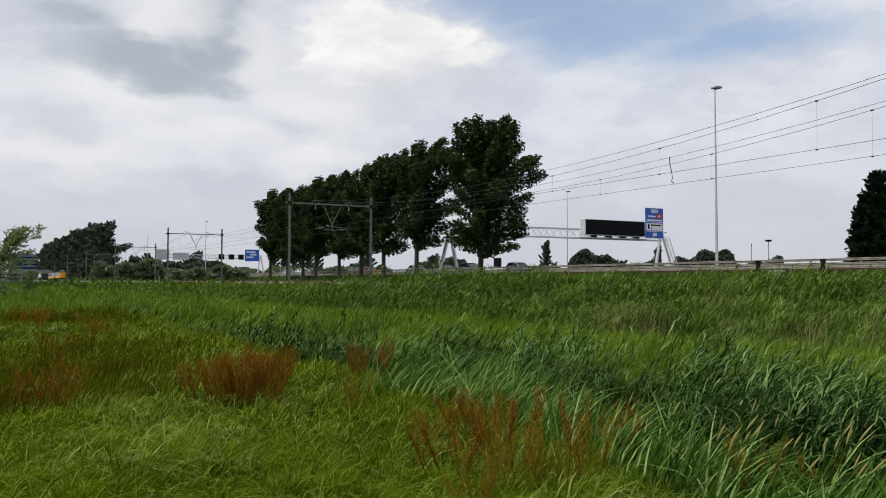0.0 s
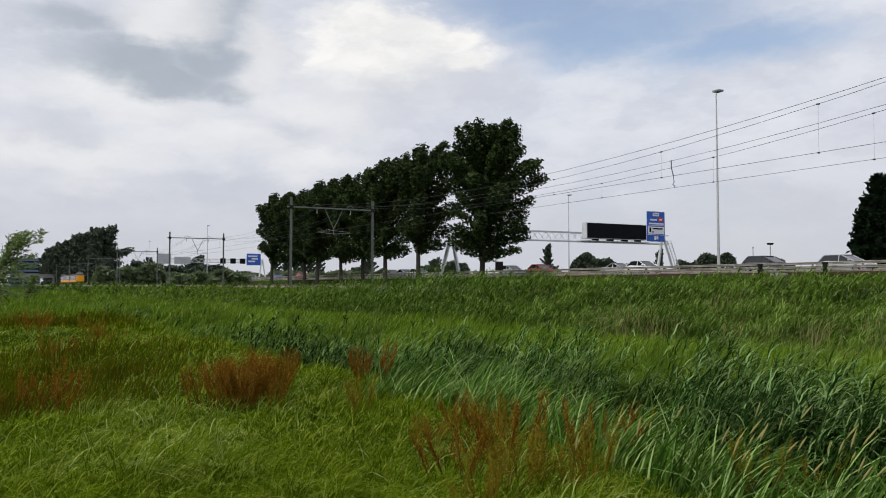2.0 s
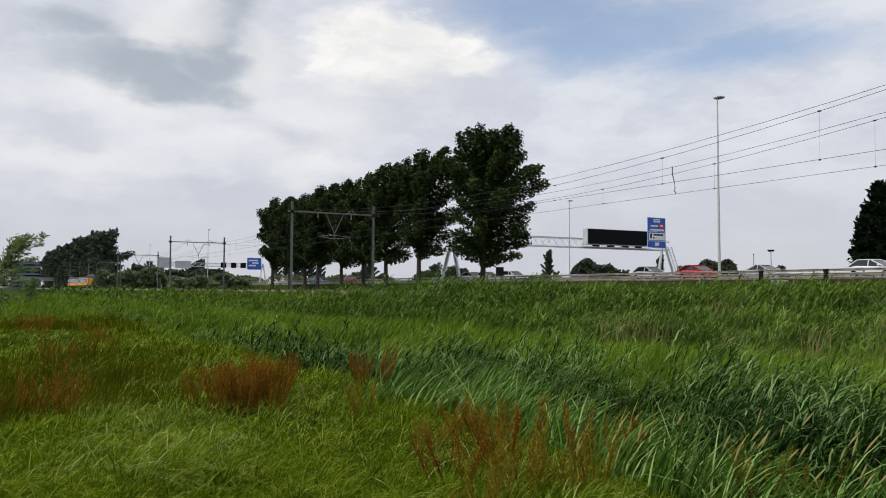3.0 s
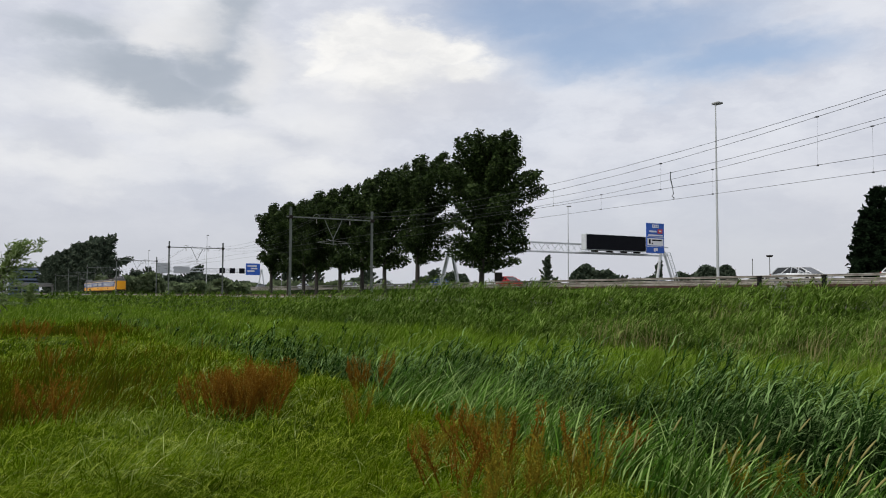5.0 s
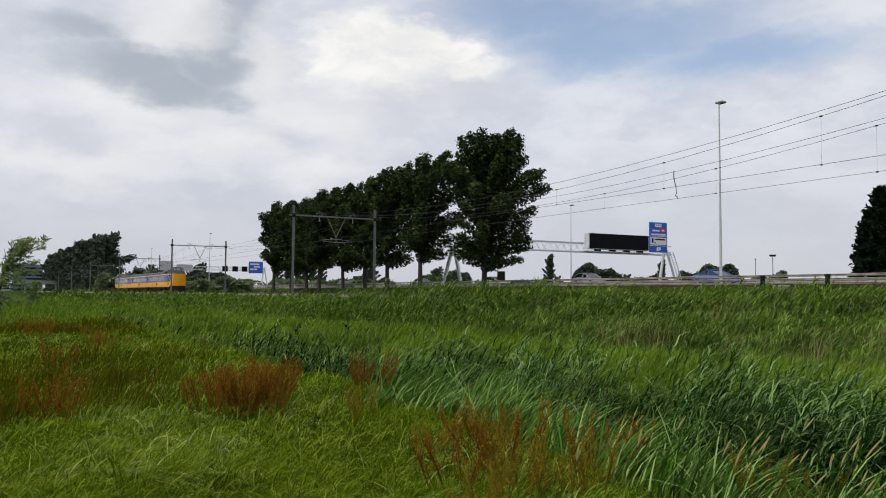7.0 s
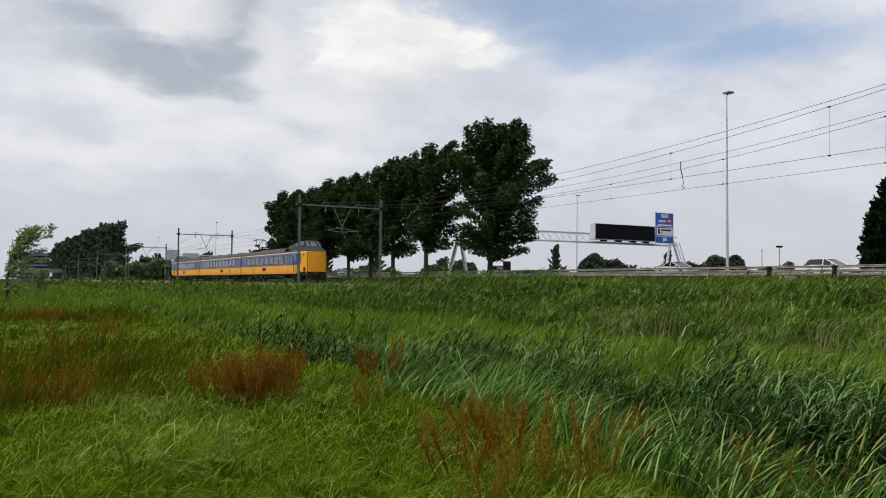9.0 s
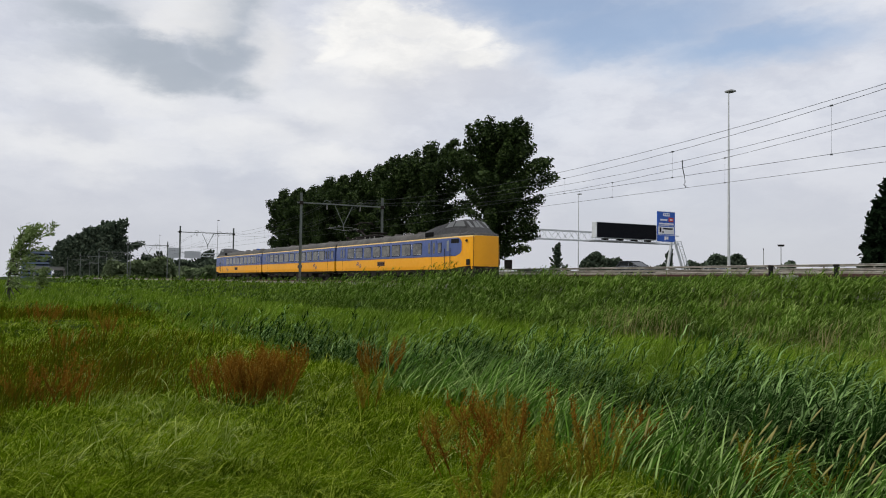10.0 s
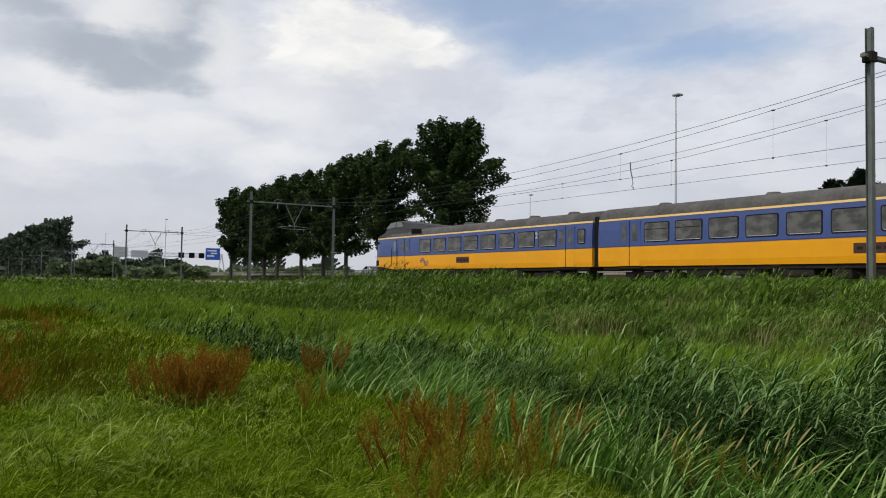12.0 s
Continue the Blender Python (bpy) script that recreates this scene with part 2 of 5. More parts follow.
LEAF_WILLOW = plant("silvery willow leaves", (0.10, 0.15, 0.045), (0.19, 0.26, 0.09), (0.30, 0.37, 0.18), 0.35, 0.5)
LEAF_PALE = plant("grey-green bush leaves", (0.07, 0.10, 0.05), (0.14, 0.175, 0.09), (0.19, 0.23, 0.13), 0.2, 0.2)
LEAF_FIR = plant("black-green conifer needles", (0.006, 0.012, 0.006), (0.014, 0.026, 0.012), None, 0.05, 0.4)
TURF = plant("meadow grass", (0.016, 0.040, 0.001), (0.118, 0.190, 0.004), (0.31, 0.38, 0.05), 0.18, 0.45)
LUSH = plant("lush bank grass", (0.052, 0.110, 0.007), (0.143, 0.230, 0.016), (0.235, 0.319, 0.062), 0.22, 0.3)
# near-black and pale leaves paint in the shaded gaps and the glints
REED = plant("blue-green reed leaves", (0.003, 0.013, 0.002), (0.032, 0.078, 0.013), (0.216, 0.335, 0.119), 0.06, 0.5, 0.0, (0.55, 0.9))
EDGE = plant("pale ditch-edge grass", (0.022, 0.068, 0.007), (0.094, 0.187, 0.026), (0.286, 0.407, 0.132), 0.18, 0.3, 0.0, (0.55, 0.9))
BANK = plant("olive bank reeds", (0.019, 0.055, 0.004), (0.110, 0.182, 0.022), (0.231, 0.319, 0.088), 0.16, 0.3)
STRAW = plant("dry straw stems", (0.17, 0.16, 0.06), (0.31, 0.28, 0.13), None, 0.2, 0.5)
RUSSET = plant("russet flowering grass", (0.035, 0.054, 0.002), (0.080, 0.084, 0.004), (0.115, 0.068, 0.008), 0.2, 0.5)
# the grass's glints are put into the pale colour of these blades
CURL = plant("pale arching grass blades", (0.105, 0.179, 0.011), (0.252, 0.326, 0.047), (0.441, 0.504, 0.168), 0.2, 0.4, 0.05)
SEED = plant("pale seed heads", (0.25, 0.23, 0.08), (0.40, 0.36, 0.15), None, 0.2, 0.5)
DOCK = plant("rust-brown dock seeds", (0.095, 0.044, 0.006), (0.26, 0.112, 0.013), (0.27, 0.18, 0.03), 0.2, 0.8)
DOCK_GREEN = plant("browning dock seeds", (0.11, 0.088, 0.009), (0.27, 0.185, 0.018), (0.20, 0.20, 0.025), 0.2, 0.8)

# ---- mesh helpers ----


def obj(name, verts, faces, mat, parent=None, label=""):
    me = bpy.data.meshes.new(name)
    me.from_pydata([tuple(v) for v in verts], [], faces)
    me.update()
    if mat:
        me.materials.append(mat)
    ob = new(name, me)
    if parent:
        ob.parent = parent
    if label:
        ob["label"] = label
    return ob


def part(name, bm, mat, parent=None, label="", smooth=False):
    """Links a bmesh as one mesh object under its thing."""
    me = bpy.data.meshes.new(name)
    bmesh.ops.recalc_face_normals(bm, faces=bm.faces)
    bm.to_mesh(me)
    bm.free()
    if smooth:
        for p in me.polygons:
            p.use_smooth = True
    me.materials.append(mat)
    ob = new(name, me)
    if parent:
        ob.parent = parent
    if label:
        ob["label"] = label
    return ob


def share(name, source, parent, m, label=""):
    """A further piece on the same mesh."""
    ob = new(name, source.data)
    ob.parent = parent
    ob.matrix_basis = m
    if label:
        ob["label"] = label
    return ob


def box(bm, lo, hi, bevel=0.0):
    lo, hi = Vector(lo), Vector(hi)
    made = bmesh.ops.create_cube(bm, size=1.0, matrix=Matrix.Translation((lo + hi) / 2) @ Matrix.Diagonal((*(hi - lo), 1)))
    if bevel:
        edges = {e for v in made["verts"] for e in v.link_edges}
        bmesh.ops.bevel(bm, geom=list(edges), offset=bevel, segments=2, affect="EDGES", profile=0.5)
    return bm


def boxed(lo, hi, bevel=0.0):
    return box(bmesh.new(), lo, hi, bevel)


def bar(bm, a, b, r0, r1=None, sides=6):
    """A round or polygonal bar from a to b."""
    a, b = Vector(a), Vector(b)
    r1 = r0 if r1 is None else r1
    d = b - a
    m = Matrix.Translation((a + b) / 2) @ d.to_track_quat("Z", "Y").to_matrix().to_4x4()
    bmesh.ops.create_cone(bm, cap_ends=True, segments=sides, radius1=r0, radius2=r1, depth=d.length, matrix=m)
    return bm


def tube(bm, pts, radii, sides=7):
    rings = []
    for i, p in enumerate(pts):
        d = (pts[min(i + 1, len(pts) - 1)] - pts[max(i - 1, 0)]).normalized()
        q = d.to_track_quat("Z", "Y")
        rings.append([bm.verts.new(p + q @ Vector((radii[i] * math.cos(2 * math.pi * k / sides), radii[i] * math.sin(2 * math.pi * k / sides), 0))) for k in range(sides)])
    for a, b in zip(rings, rings[1:]):
        for k in range(sides):
            bm.faces.new((a[k], a[(k + 1) % sides], b[(k + 1) % sides], b[k]))
    bm.faces.new(rings[-1])


def empty(name, at=(0, 0, 0), **tags):
    ob = new(name)
    ob.location = at
    return tagged(ob, **tags)


def step(v, a, b):
    t = np.clip((np.asarray(v, float) - a) / (b - a), 0, 1)
    return t * t * (3 - 2 * t)


RAIL = 1.70          # rail head
ROAD = 2.70          # motorway surface
TRACKS = (32.1, 36.1)
ROW = 49.0           # row of poplars


def ground_z(x, y):
    x, y = np.asarray(x, float), np.asarray(y, float)
    z = 0.07 * np.sin(x * 0.55 + y * 0.3) + 0.06 * np.sin(y * 0.9 - x * 0.21) + 0.03 * np.sin(x * 1.7 + 1.1 * y)
    z = z * step(y, 27.5, 26)
    z -= 0.62 * np.exp(-((y - 7.4) / 1.2) ** 2)
    z += 1.22 * step(y, 16.5, 27)
    z += -0.35 * step(y, 40.5, 43) + 0.1 * step(y, 43, 50) + (ROAD - 1.02) * step(y, 50.5, 54.5)
    z -= 2.2 * step(y, 97, 103)
    return z


def axis(*pieces):
    out = []
    for a, b, s in pieces:
        out += list(np.arange(a, b, s))
    return np.array(out + [pieces[-1][1]], float)


def build_ground():
    xs = axis((-4000, -800, 320), (-800, -120, 20), (-120, -40, 4), (-40, 10, 0.8), (10, 120, 5), (120, 4000, 300))
    ys = axis((-3000, -60, 250), (-60, -4, 8), (-4, 30, 0.7), (30, 60, 1.0), (60, 94, 8), (94, 106, 1.5), (106, 400, 40), (400, 4400, 400))
    gx, gy = np.meshgrid(xs, ys)
    gz = ground_z(gx, gy)
    gz[(gy > 55.5) & (gy < 96)] = ROAD - 0.05
    v = np.stack([gx, gy, gz], -1).reshape(-1, 3)
    w = len(xs)
    f = [(j * w + i, j * w + i + 1, (j + 1) * w + i + 1, (j + 1) * w + i) for j in range(len(ys) - 1) for i in range(w - 1)]
    ob = obj("ground", v, f, SOIL)
    for p in ob.data.polygons:
        p.use_smooth = True
    tagged(ob, "green grassy ground with dark soil", "ground", kind="structure")


build_ground()


def strips(name, base, lean, face, h, b, width, arch, mat, label, segs):
    """One mesh of separate tapered strips: base points, heading of the bend, heading across, length, bend and width."""
    n = len(h)
    dx, dy, sx, sy = np.cos(lean), np.sin(lean), np.cos(face), np.sin(face)
    x, y, z = base
    verts = np.zeros((n, 2 * segs + 1, 3))
    for k in range(segs + 1):
        t = k / segs
        px = x + dx * h * b * t ** 1.6
        py = y + dy * h * b * t ** 1.6
        pz = z + h * (t - arch * np.minimum(b, 1.5) * t ** 2.3)
        if k == segs:
            verts[:, 2 * k] = np.stack([px, py, pz], -1)
        else:
            w = width * (1 - 0.8 * t ** 1.8) / 2
            verts[:, 2 * k] = np.stack([px - sx * w, py - sy * w, pz], -1)
            verts[:, 2 * k + 1] = np.stack([px + sx * w, py + sy * w, pz], -1)
    tri = []
    for k in range(segs - 1):
        tri += [(2 * k, 2 * k + 1, 2 * k + 3), (2 * k, 2 * k + 3, 2 * k + 2)]
    tri.append((2 * segs - 2, 2 * segs - 1, 2 * segs))
    idx = (np.array(tri)[None] + (np.arange(n) * (2 * segs + 1))[:, None, None]).reshape(-1)
    me = bpy.data.meshes.new(name)
    me.vertices.add(n * (2 * segs + 1))
    me.vertices.foreach_set("co", verts.reshape(-1))
    me.loops.add(len(idx))
    me.loops.foreach_set("vertex_index", idx.astype(np.int32))
    me.polygons.add(len(idx) // 3)
    me.polygons.foreach_set("loop_start", np.arange(0, len(idx), 3, dtype=np.int32))
    me.update(calc_edges=True)
    me.materials.append(mat)
    return tagged(new(name, me), label, "grass", kind="stuff")


def tufts(x, y, size):
    """Two random numbers for the tuft in which each place lies."""
    cx, cy = np.floor(x / size + 0.4 * np.sin(y * 2.1 / size)), np.floor(y / size + 0.4 * np.sin(x * 1.7 / size))
    a, b = np.sin(cx * 127.1 + cy * 311.7) * 43758.5, np.sin(cx * 269.5 + cy * 183.3) * 43758.5
    return a - np.floor(a), b - np.floor(b)


WIND = math.radians(57)   # to the right of the standpoint and away from it


def blades(name, x, y, h, width, bend, mat, label, segs=3, tuft=0.8, spread=1.0, arch=0.42):
    """A stand of bent grass blades; the blades of a tuft lean together with the wind."""
    n = len(x)
    rng = np.random.default_rng(1000 + len(name) * 17 + n % 97)
    own, own2 = tufts(x, y, tuft)
    lean = WIND + (own - 0.5) * 1.9 * spread + rng.normal(0, 0.5 * spread, n)
    lean = np.where(rng.random(n) < 0.2 * spread, rng.uniform(0, 2 * math.pi, n), lean)
    face = lean + math.pi / 2 + rng.normal(0, 0.6, n)
    h = h * (0.62 + 0.65 * own2)
    b = bend * rng.uniform(0.4, 1.4, n) * (0.7 + 0.6 * own)
    return strips(name, (x, y, ground_z(x, y) - 0.03), lean, face, h, b, width, arch, mat, label, segs)


def reeds(name, x, y, h, width, mat, label, leaves=6, tuft=0.7, length=0.5, low=0.25, segs=4):
    """Leafy reeds: a leaning stem each, with long leaves all the way up that stream and droop with the wind."""
    n = len(x)
    rng = np.random.default_rng(500 + len(name) * 31 + n % 89)
    own, own2 = tufts(x, y, tuft)
    h = h * (0.62 + 0.62 * own2)
    z = ground_z(x, y) - 0.03
    sway = WIND + (own - 0.5) * 1.2
    tilt = 0.16 + 0.22 * own
    f = low + (1 - low) * rng.random((n, leaves)) ** 0.8
    f[:, 0] = rng.uniform(0.9, 1.0, n)
    bx = x[:, None] + np.cos(sway)[:, None] * (h * tilt)[:, None] * f ** 1.6
    by = y[:, None] + np.sin(sway)[:, None] * (h * tilt)[:, None] * f ** 1.6
    bz = z[:, None] + (h * 0.93)[:, None] * f
    m = n * leaves
    lean = (sway[:, None] + rng.normal(0, 0.6, (n, leaves))).reshape(-1)
    lean = np.where(rng.random(m) < 0.1, rng.uniform(0, 2 * math.pi, m), lean)
    face = lean + math.pi / 2 + rng.normal(0, 0.45, m)
    ln = length * rng.uniform(0.55, 1.3, m)
    bend = rng.uniform(0.7, 1.7, m)
    w = np.repeat(width, leaves) if np.ndim(width) else width
    strips(name, (bx.reshape(-1), by.reshape(-1), bz.reshape(-1)), lean, face, ln, bend, w, 0.70, mat, label, segs)
    rise = np.full(n, 0.93) * h
    return strips(name + "_stems", (x, y, z), sway, sway + math.pi / 2, rise, tilt, np.asarray(width) * 0.45, 0.0, mat, "stems of " + label, 2)


RNG = np.random.default_rng(11)


def sow(count, near, far, lo=-6.0, hi=72.0, power=1.0):
    """Random places that thin out with distance from the field's corner where one stands."""
    az = np.radians(RNG.uniform(lo, hi, count))
    u = RNG.random(count)
    r = near * (far / near) ** u if power == 1.0 else (near ** (1 - power) + u * (far ** (1 - power) - near ** (1 - power))) ** (1 / (1 - power))
    return -r * np.cos(az), r * np.sin(az), r


def patchy(x, y, s, k=0.0):
    return 0.5 + 0.25 * (np.sin(x * s + k) + np.sin(y * s * 1.3 + 2 * k)) + 0.25 * np.sin((x + y) * s * 0.7 - k)


def build_grass():
    # meadow round the standpoint and out to the left
    x, y, r = sow(360000, 4.0, 60, -8, 75)
    keep = (y < 6.0 + 0.4 * np.sin(x * 0.6)) & (y > -6)
    x, y, r = x[keep], y[keep], r[keep]
    h = (0.24 + 0.18 * patchy(x, y, 0.9, 1.0)) * RNG.uniform(0.5, 1.3, len(x))
    blades("meadow_grass", x, y, h, 0.0072 * np.maximum(1, r / 8), 1.25, TURF, "bright green windblown meadow grass", 4, 0.24, 1.5, 0.72)
    # pale blades that arch over among them, coloured to imitate glints
    x, y, r = sow(26000, 4.5, 30, -6, 66)
    keep = (y < 6.0) & (RNG.random(len(x)) < 0.12 + 0.88 * step(patchy(x, y, 1.7, 2.2), 0.35, 0.75))
    x, y, r = x[keep], y[keep], r[keep]
    blades("arching_grass", x, y, RNG.uniform(0.30, 0.52, len(x)), 0.0095 * np.maximum(1, r / 9), 1.0, CURL, "pale green arching grass blades", 5, 0.35, 0.9, 0.78)
    # longer pale grass at the edge of the ditch
    x, y = RNG.uniform(-11, -2.5, 6600), RNG.uniform(4.4, 6.6, 6600)
    keep = (y > 5.6 + 0.06 * (x + 6) - 1.2 * patchy(x, y, 0.9, 0.2))
    keep &= (x < -6.4) | (y < 5.5) | (RNG.random(len(x)) < 0.3)
    x, y = x[keep], y[keep]
    blades("edge_grass", x, y, RNG.uniform(0.45, 0.95, len(x)), 0.021, 0.75, EDGE, "long pale green grass at the ditch edge", 4, 0.4, 0.8, 0.45)
    # reeds along the ditch
    x, y, r = sow(46000, 6.0, 60, 3, 76)
    mid = 7.6 - 0.02 * np.abs(x + 10)
    keep = (np.abs(y - mid) < 1.5 + 0.35 * np.sin(x * 0.8)) & (RNG.random(len(x)) < np.exp(-((y - mid) / 1.4) ** 2))
    clump, _ = tufts(x + 31.0, y * 1.3, 0.85)
    keep &= (clump > 0.30) & (patchy(x, y, 1.1, 0.7) > 0.14) & (RNG.random(len(x)) < 0.06 + 0.94 * step(-x, 32, 15))
    x, y, r = x[keep], y[keep], r[keep]
    h = (1.02 + 0.36 * patchy(x, y, 0.7, 2.0)) * RNG.uniform(0.6, 1.1, len(x)) * (0.7 + 0.3 * step(-x, 32, 10))
    h = h * (1 + 0.32 * np.exp(-((x + 5.6) / 2.6) ** 2))
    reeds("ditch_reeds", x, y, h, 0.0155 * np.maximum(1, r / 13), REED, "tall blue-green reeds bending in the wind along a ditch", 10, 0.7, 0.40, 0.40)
    # lush grass between the ditch and the bank, and the far field
    x, y, r = sow(260000, 9.0, 260, 2, 72)
    keep = (y > 8.8 - 3.2 * step(-x, 14, 26)) & (y < 17.5 + 11.2 * step(-x, 42, 66))
    x, y, r = x[keep], y[keep], r[keep]
    h = (0.50 + 0.36 * patchy(x, y, 0.5, 0.4)) * RNG.uniform(0.5, 1.3, len(x)) * (0.7 + 0.3 * step(-x, 60, 20))
    blades("lush_grass", x, y, h, 0.010 * np.maximum(1, r / 13), 0.85, LUSH, "lush yellow-green long grass", 3, 0.8, 1.2, 0.5)
    x, y, r = sow(60000, 45, 420, -8, 30)
    keep = (y < 9.5)
    x, y, r = x[keep], y[keep], r[keep]
    h = (0.5 + 0.3 * patchy(x, y, 0.2, 0.4)) * RNG.uniform(0.6, 1.3, len(x))
    blades("far_meadow", x, y, h, 0.010 * np.maximum(1, r / 16), 0.7, LUSH, "distant green meadow grass", 2, 2.0)
    # reeds on the railway bank
    x, y, r = sow(95000, 17.0, 420, 2, 76)
    keep = (y > 16.5) & (y < 29.0) & (RNG.random(len(x)) < 1 - 0.86 * step(-x, 42, 66))
    x, y, r = x[keep], y[keep], r[keep]
    tall = 0.47 + 0.46 * np.exp(-((x + 46) / 10.0) ** 2) + 0.22 * patchy(x, y, 0.35, 1.3)
    knoll, _ = tufts(x * 0.8, y, 1.9)
    h = 1.30 * tall * (1.08 - 0.3 * step(y, 24, 28) * step(-x, 18, 40)) * RNG.uniform(0.6, 1.15, len(x)) * (0.62 + 0.62 * knoll)
    reeds("bank_reeds", x, y, h, 0.021 * np.maximum(1, r / 22), BANK, "olive-green reeds on the railway bank", 7, 1.1, 0.50 * np.repeat(np.maximum(1, r / 80), 7), 0.12, 3)
    # strips behind the rails and under the poplars
    x, y, r = sow(60000, 40.0, 400, 3, 70)
    keep = ((y > 40) & (y < 53.3))
    x, y, r = x[keep], y[keep], r[keep]
    h = (0.5 + 0.3 * patchy(x, y, 0.3, 0.2)) * RNG.uniform(0.6, 1.3, len(x))
    blades("verge_grass", x, y, h, 0.02 * np.maximum(1, r / 30), 0.6, BANK, "rough grass on the motorway verge", 2, 1.5)
    # dry stems among the bank reeds
    x, y = RNG.uniform(-21, -9, 2000), RNG.uniform(16.3, 21.0, 2000)
    keep = patchy(x, y, 0.6, 0.9) > 0.40
    x, y = x[keep], y[keep]
    blades("dry_stems", x, y, RNG.uniform(0.7, 1.25, len(x)), 0.016, 0.3, STRAW, "pale dry reed stems", 3)
    # the same meadow behind and beside the standpoint
    x, y = RNG.uniform(-14, 14, 60000), RNG.uniform(-16, 7, 60000)
    az, r = np.degrees(np.arctan2(y, -x)), np.hypot(x, y)
    keep = ((az < -8) | (az > 75) | (r < 4.0)) & (r > 0.5) & (y < 6.0)
    x, y = x[keep], y[keep]
    low = np.where(np.hypot(x, y) < 3.6, 0.55, 1.0)
    blades("trodden_meadow", x, y, low * RNG.uniform(0.2, 0.5, len(x)), 0.011, 0.9, TURF, "bright green meadow grass round the standpoint", 3, 0.35)
    # browning grass in the far corner of the meadow
    x, y, r = sow(30000, 8, 48, -7, 18)
    keep = (patchy(x, y, 0.35, 1.9) > 0.32) & (RNG.random(len(x)) < np.exp(-((np.arctan2(y, -x) - 0.07) / 0.115) ** 2))
    x, y, r = x[keep], y[keep], r[keep]
    blades("brown_grass", x, y, RNG.uniform(0.35, 0.75, len(x)), 0.006 * np.maximum(1, r / 9), 0.6, RUSSET, "browning flowering grass", 3, 0.8)


def grass_ears():
    """Flowering grass in front of the ditch: a thin leaning stalk with a plump pale ear each."""
    rng = np.random.default_rng(77)
    for i in range(26):
        az, r = radians(rng.uniform(34, 57)) if i > 17 else radians(rng.uniform(46, 55.5)), rng.uniform(5.4, 7.2)
        x, y = -r * math.cos(az), r * math.sin(az)
        h, bend = rng.uniform(0.72, 1.0), rng.uniform(0.15, 0.55)
        dx, dy = math.cos(WIND + rng.normal(0, 0.3)), math.sin(WIND + rng.normal(0, 0.3))
        def at(u):
            return Vector((dx * h * bend * u ** 1.8, dy * h * bend * u ** 1.8, h * (u - 0.16 * bend * u ** 2.2)))
        ear = empty("grass_ear", (x, y, float(ground_z(x, y)) - 0.03), label="pale flowering grass stalk with a plump ear", category="grass", group="flowering grass ears")
        us = [0, 0.25, 0.5, 0.75, 0.87]
        bm = bmesh.new()
        tube(bm, [at(u) for u in us], [0.0032, 0.003, 0.0026, 0.0022, 0.002], 4)
        part("stalk", bm, EDGE, ear)
        us = [0.86, 0.89, 0.92, 0.95, 0.98, 1.0]
        bm = bmesh.new()
        tube(bm, [at(u) for u in us], [0.002, 0.0055, 0.0072, 0.0066, 0.0042, 0.0012], 6)
        part("ear", bm, SEED, ear)


build_grass()
grass_ears()

# ---- railway ----


def sweep(name, profile, xs, y, z, mat, parent=None, label=""):
    """A profile (y, z pairs) drawn along the track direction."""
    v, f = [], []
    k = len(profile)
    for x in xs:
        v += [(x, y + a, z + b) for a, b in profile]
    for i in range(len(xs) - 1):
        for j in range(k):
            f.append((i * k + j, i * k + (j + 1) % k, (i + 1) * k + (j + 1) % k, (i + 1) * k + j))
    f += [tuple(range(k)), tuple(range((len(xs) - 1) * k, len(xs) * k))[::-1]]
    return obj(name, v, f, mat, parent, label)


def build_track():
    span = [-1500, -300, -100, 0, 100, 400]
    bed = sweep("ballast_bed", [(-3.7, -0.75), (-2.6, -0.22), (7.0, -0.22), (8.6, -0.75)], span, TRACKS[0], RAIL, BALLAST)
    tagged(bed, "grey stone ballast under the two tracks", "track bed", kind="structure")
    head = [(-0.075, -0.16), (0.075, -0.16), (0.02, -0.12), (0.02, -0.05), (0.036, -0.04), (0.036, 0), (-0.036, 0), (-0.036, -0.04), (-0.02, -0.05), (-0.02, -0.12)]
    for y in TRACKS:
        track = empty("railway_track", (0, 0, 0), label="standard railway track with rusty rails on concrete sleepers", category="track", group="railway tracks")
        for side in (-0.7525, 0.7525):
            sweep("rail", head, span, y + side, RAIL, RAIL_STEEL, track)
        first = part("sleeper", boxed((-0.13, -1.28, -0.36), (0.13, 1.28, -0.165), 0.02), CONCRETE, track)
        first.location = (-75.0, y, RAIL)
        for i in range(1, 150):
            share("sleeper", first, track, Matrix.Translation((-75.0 + 0.6 * i, y, RAIL)))


build_track()
MASTS = (29.1, 38.85)
SPAN, FIRST = 67.8, -17.05


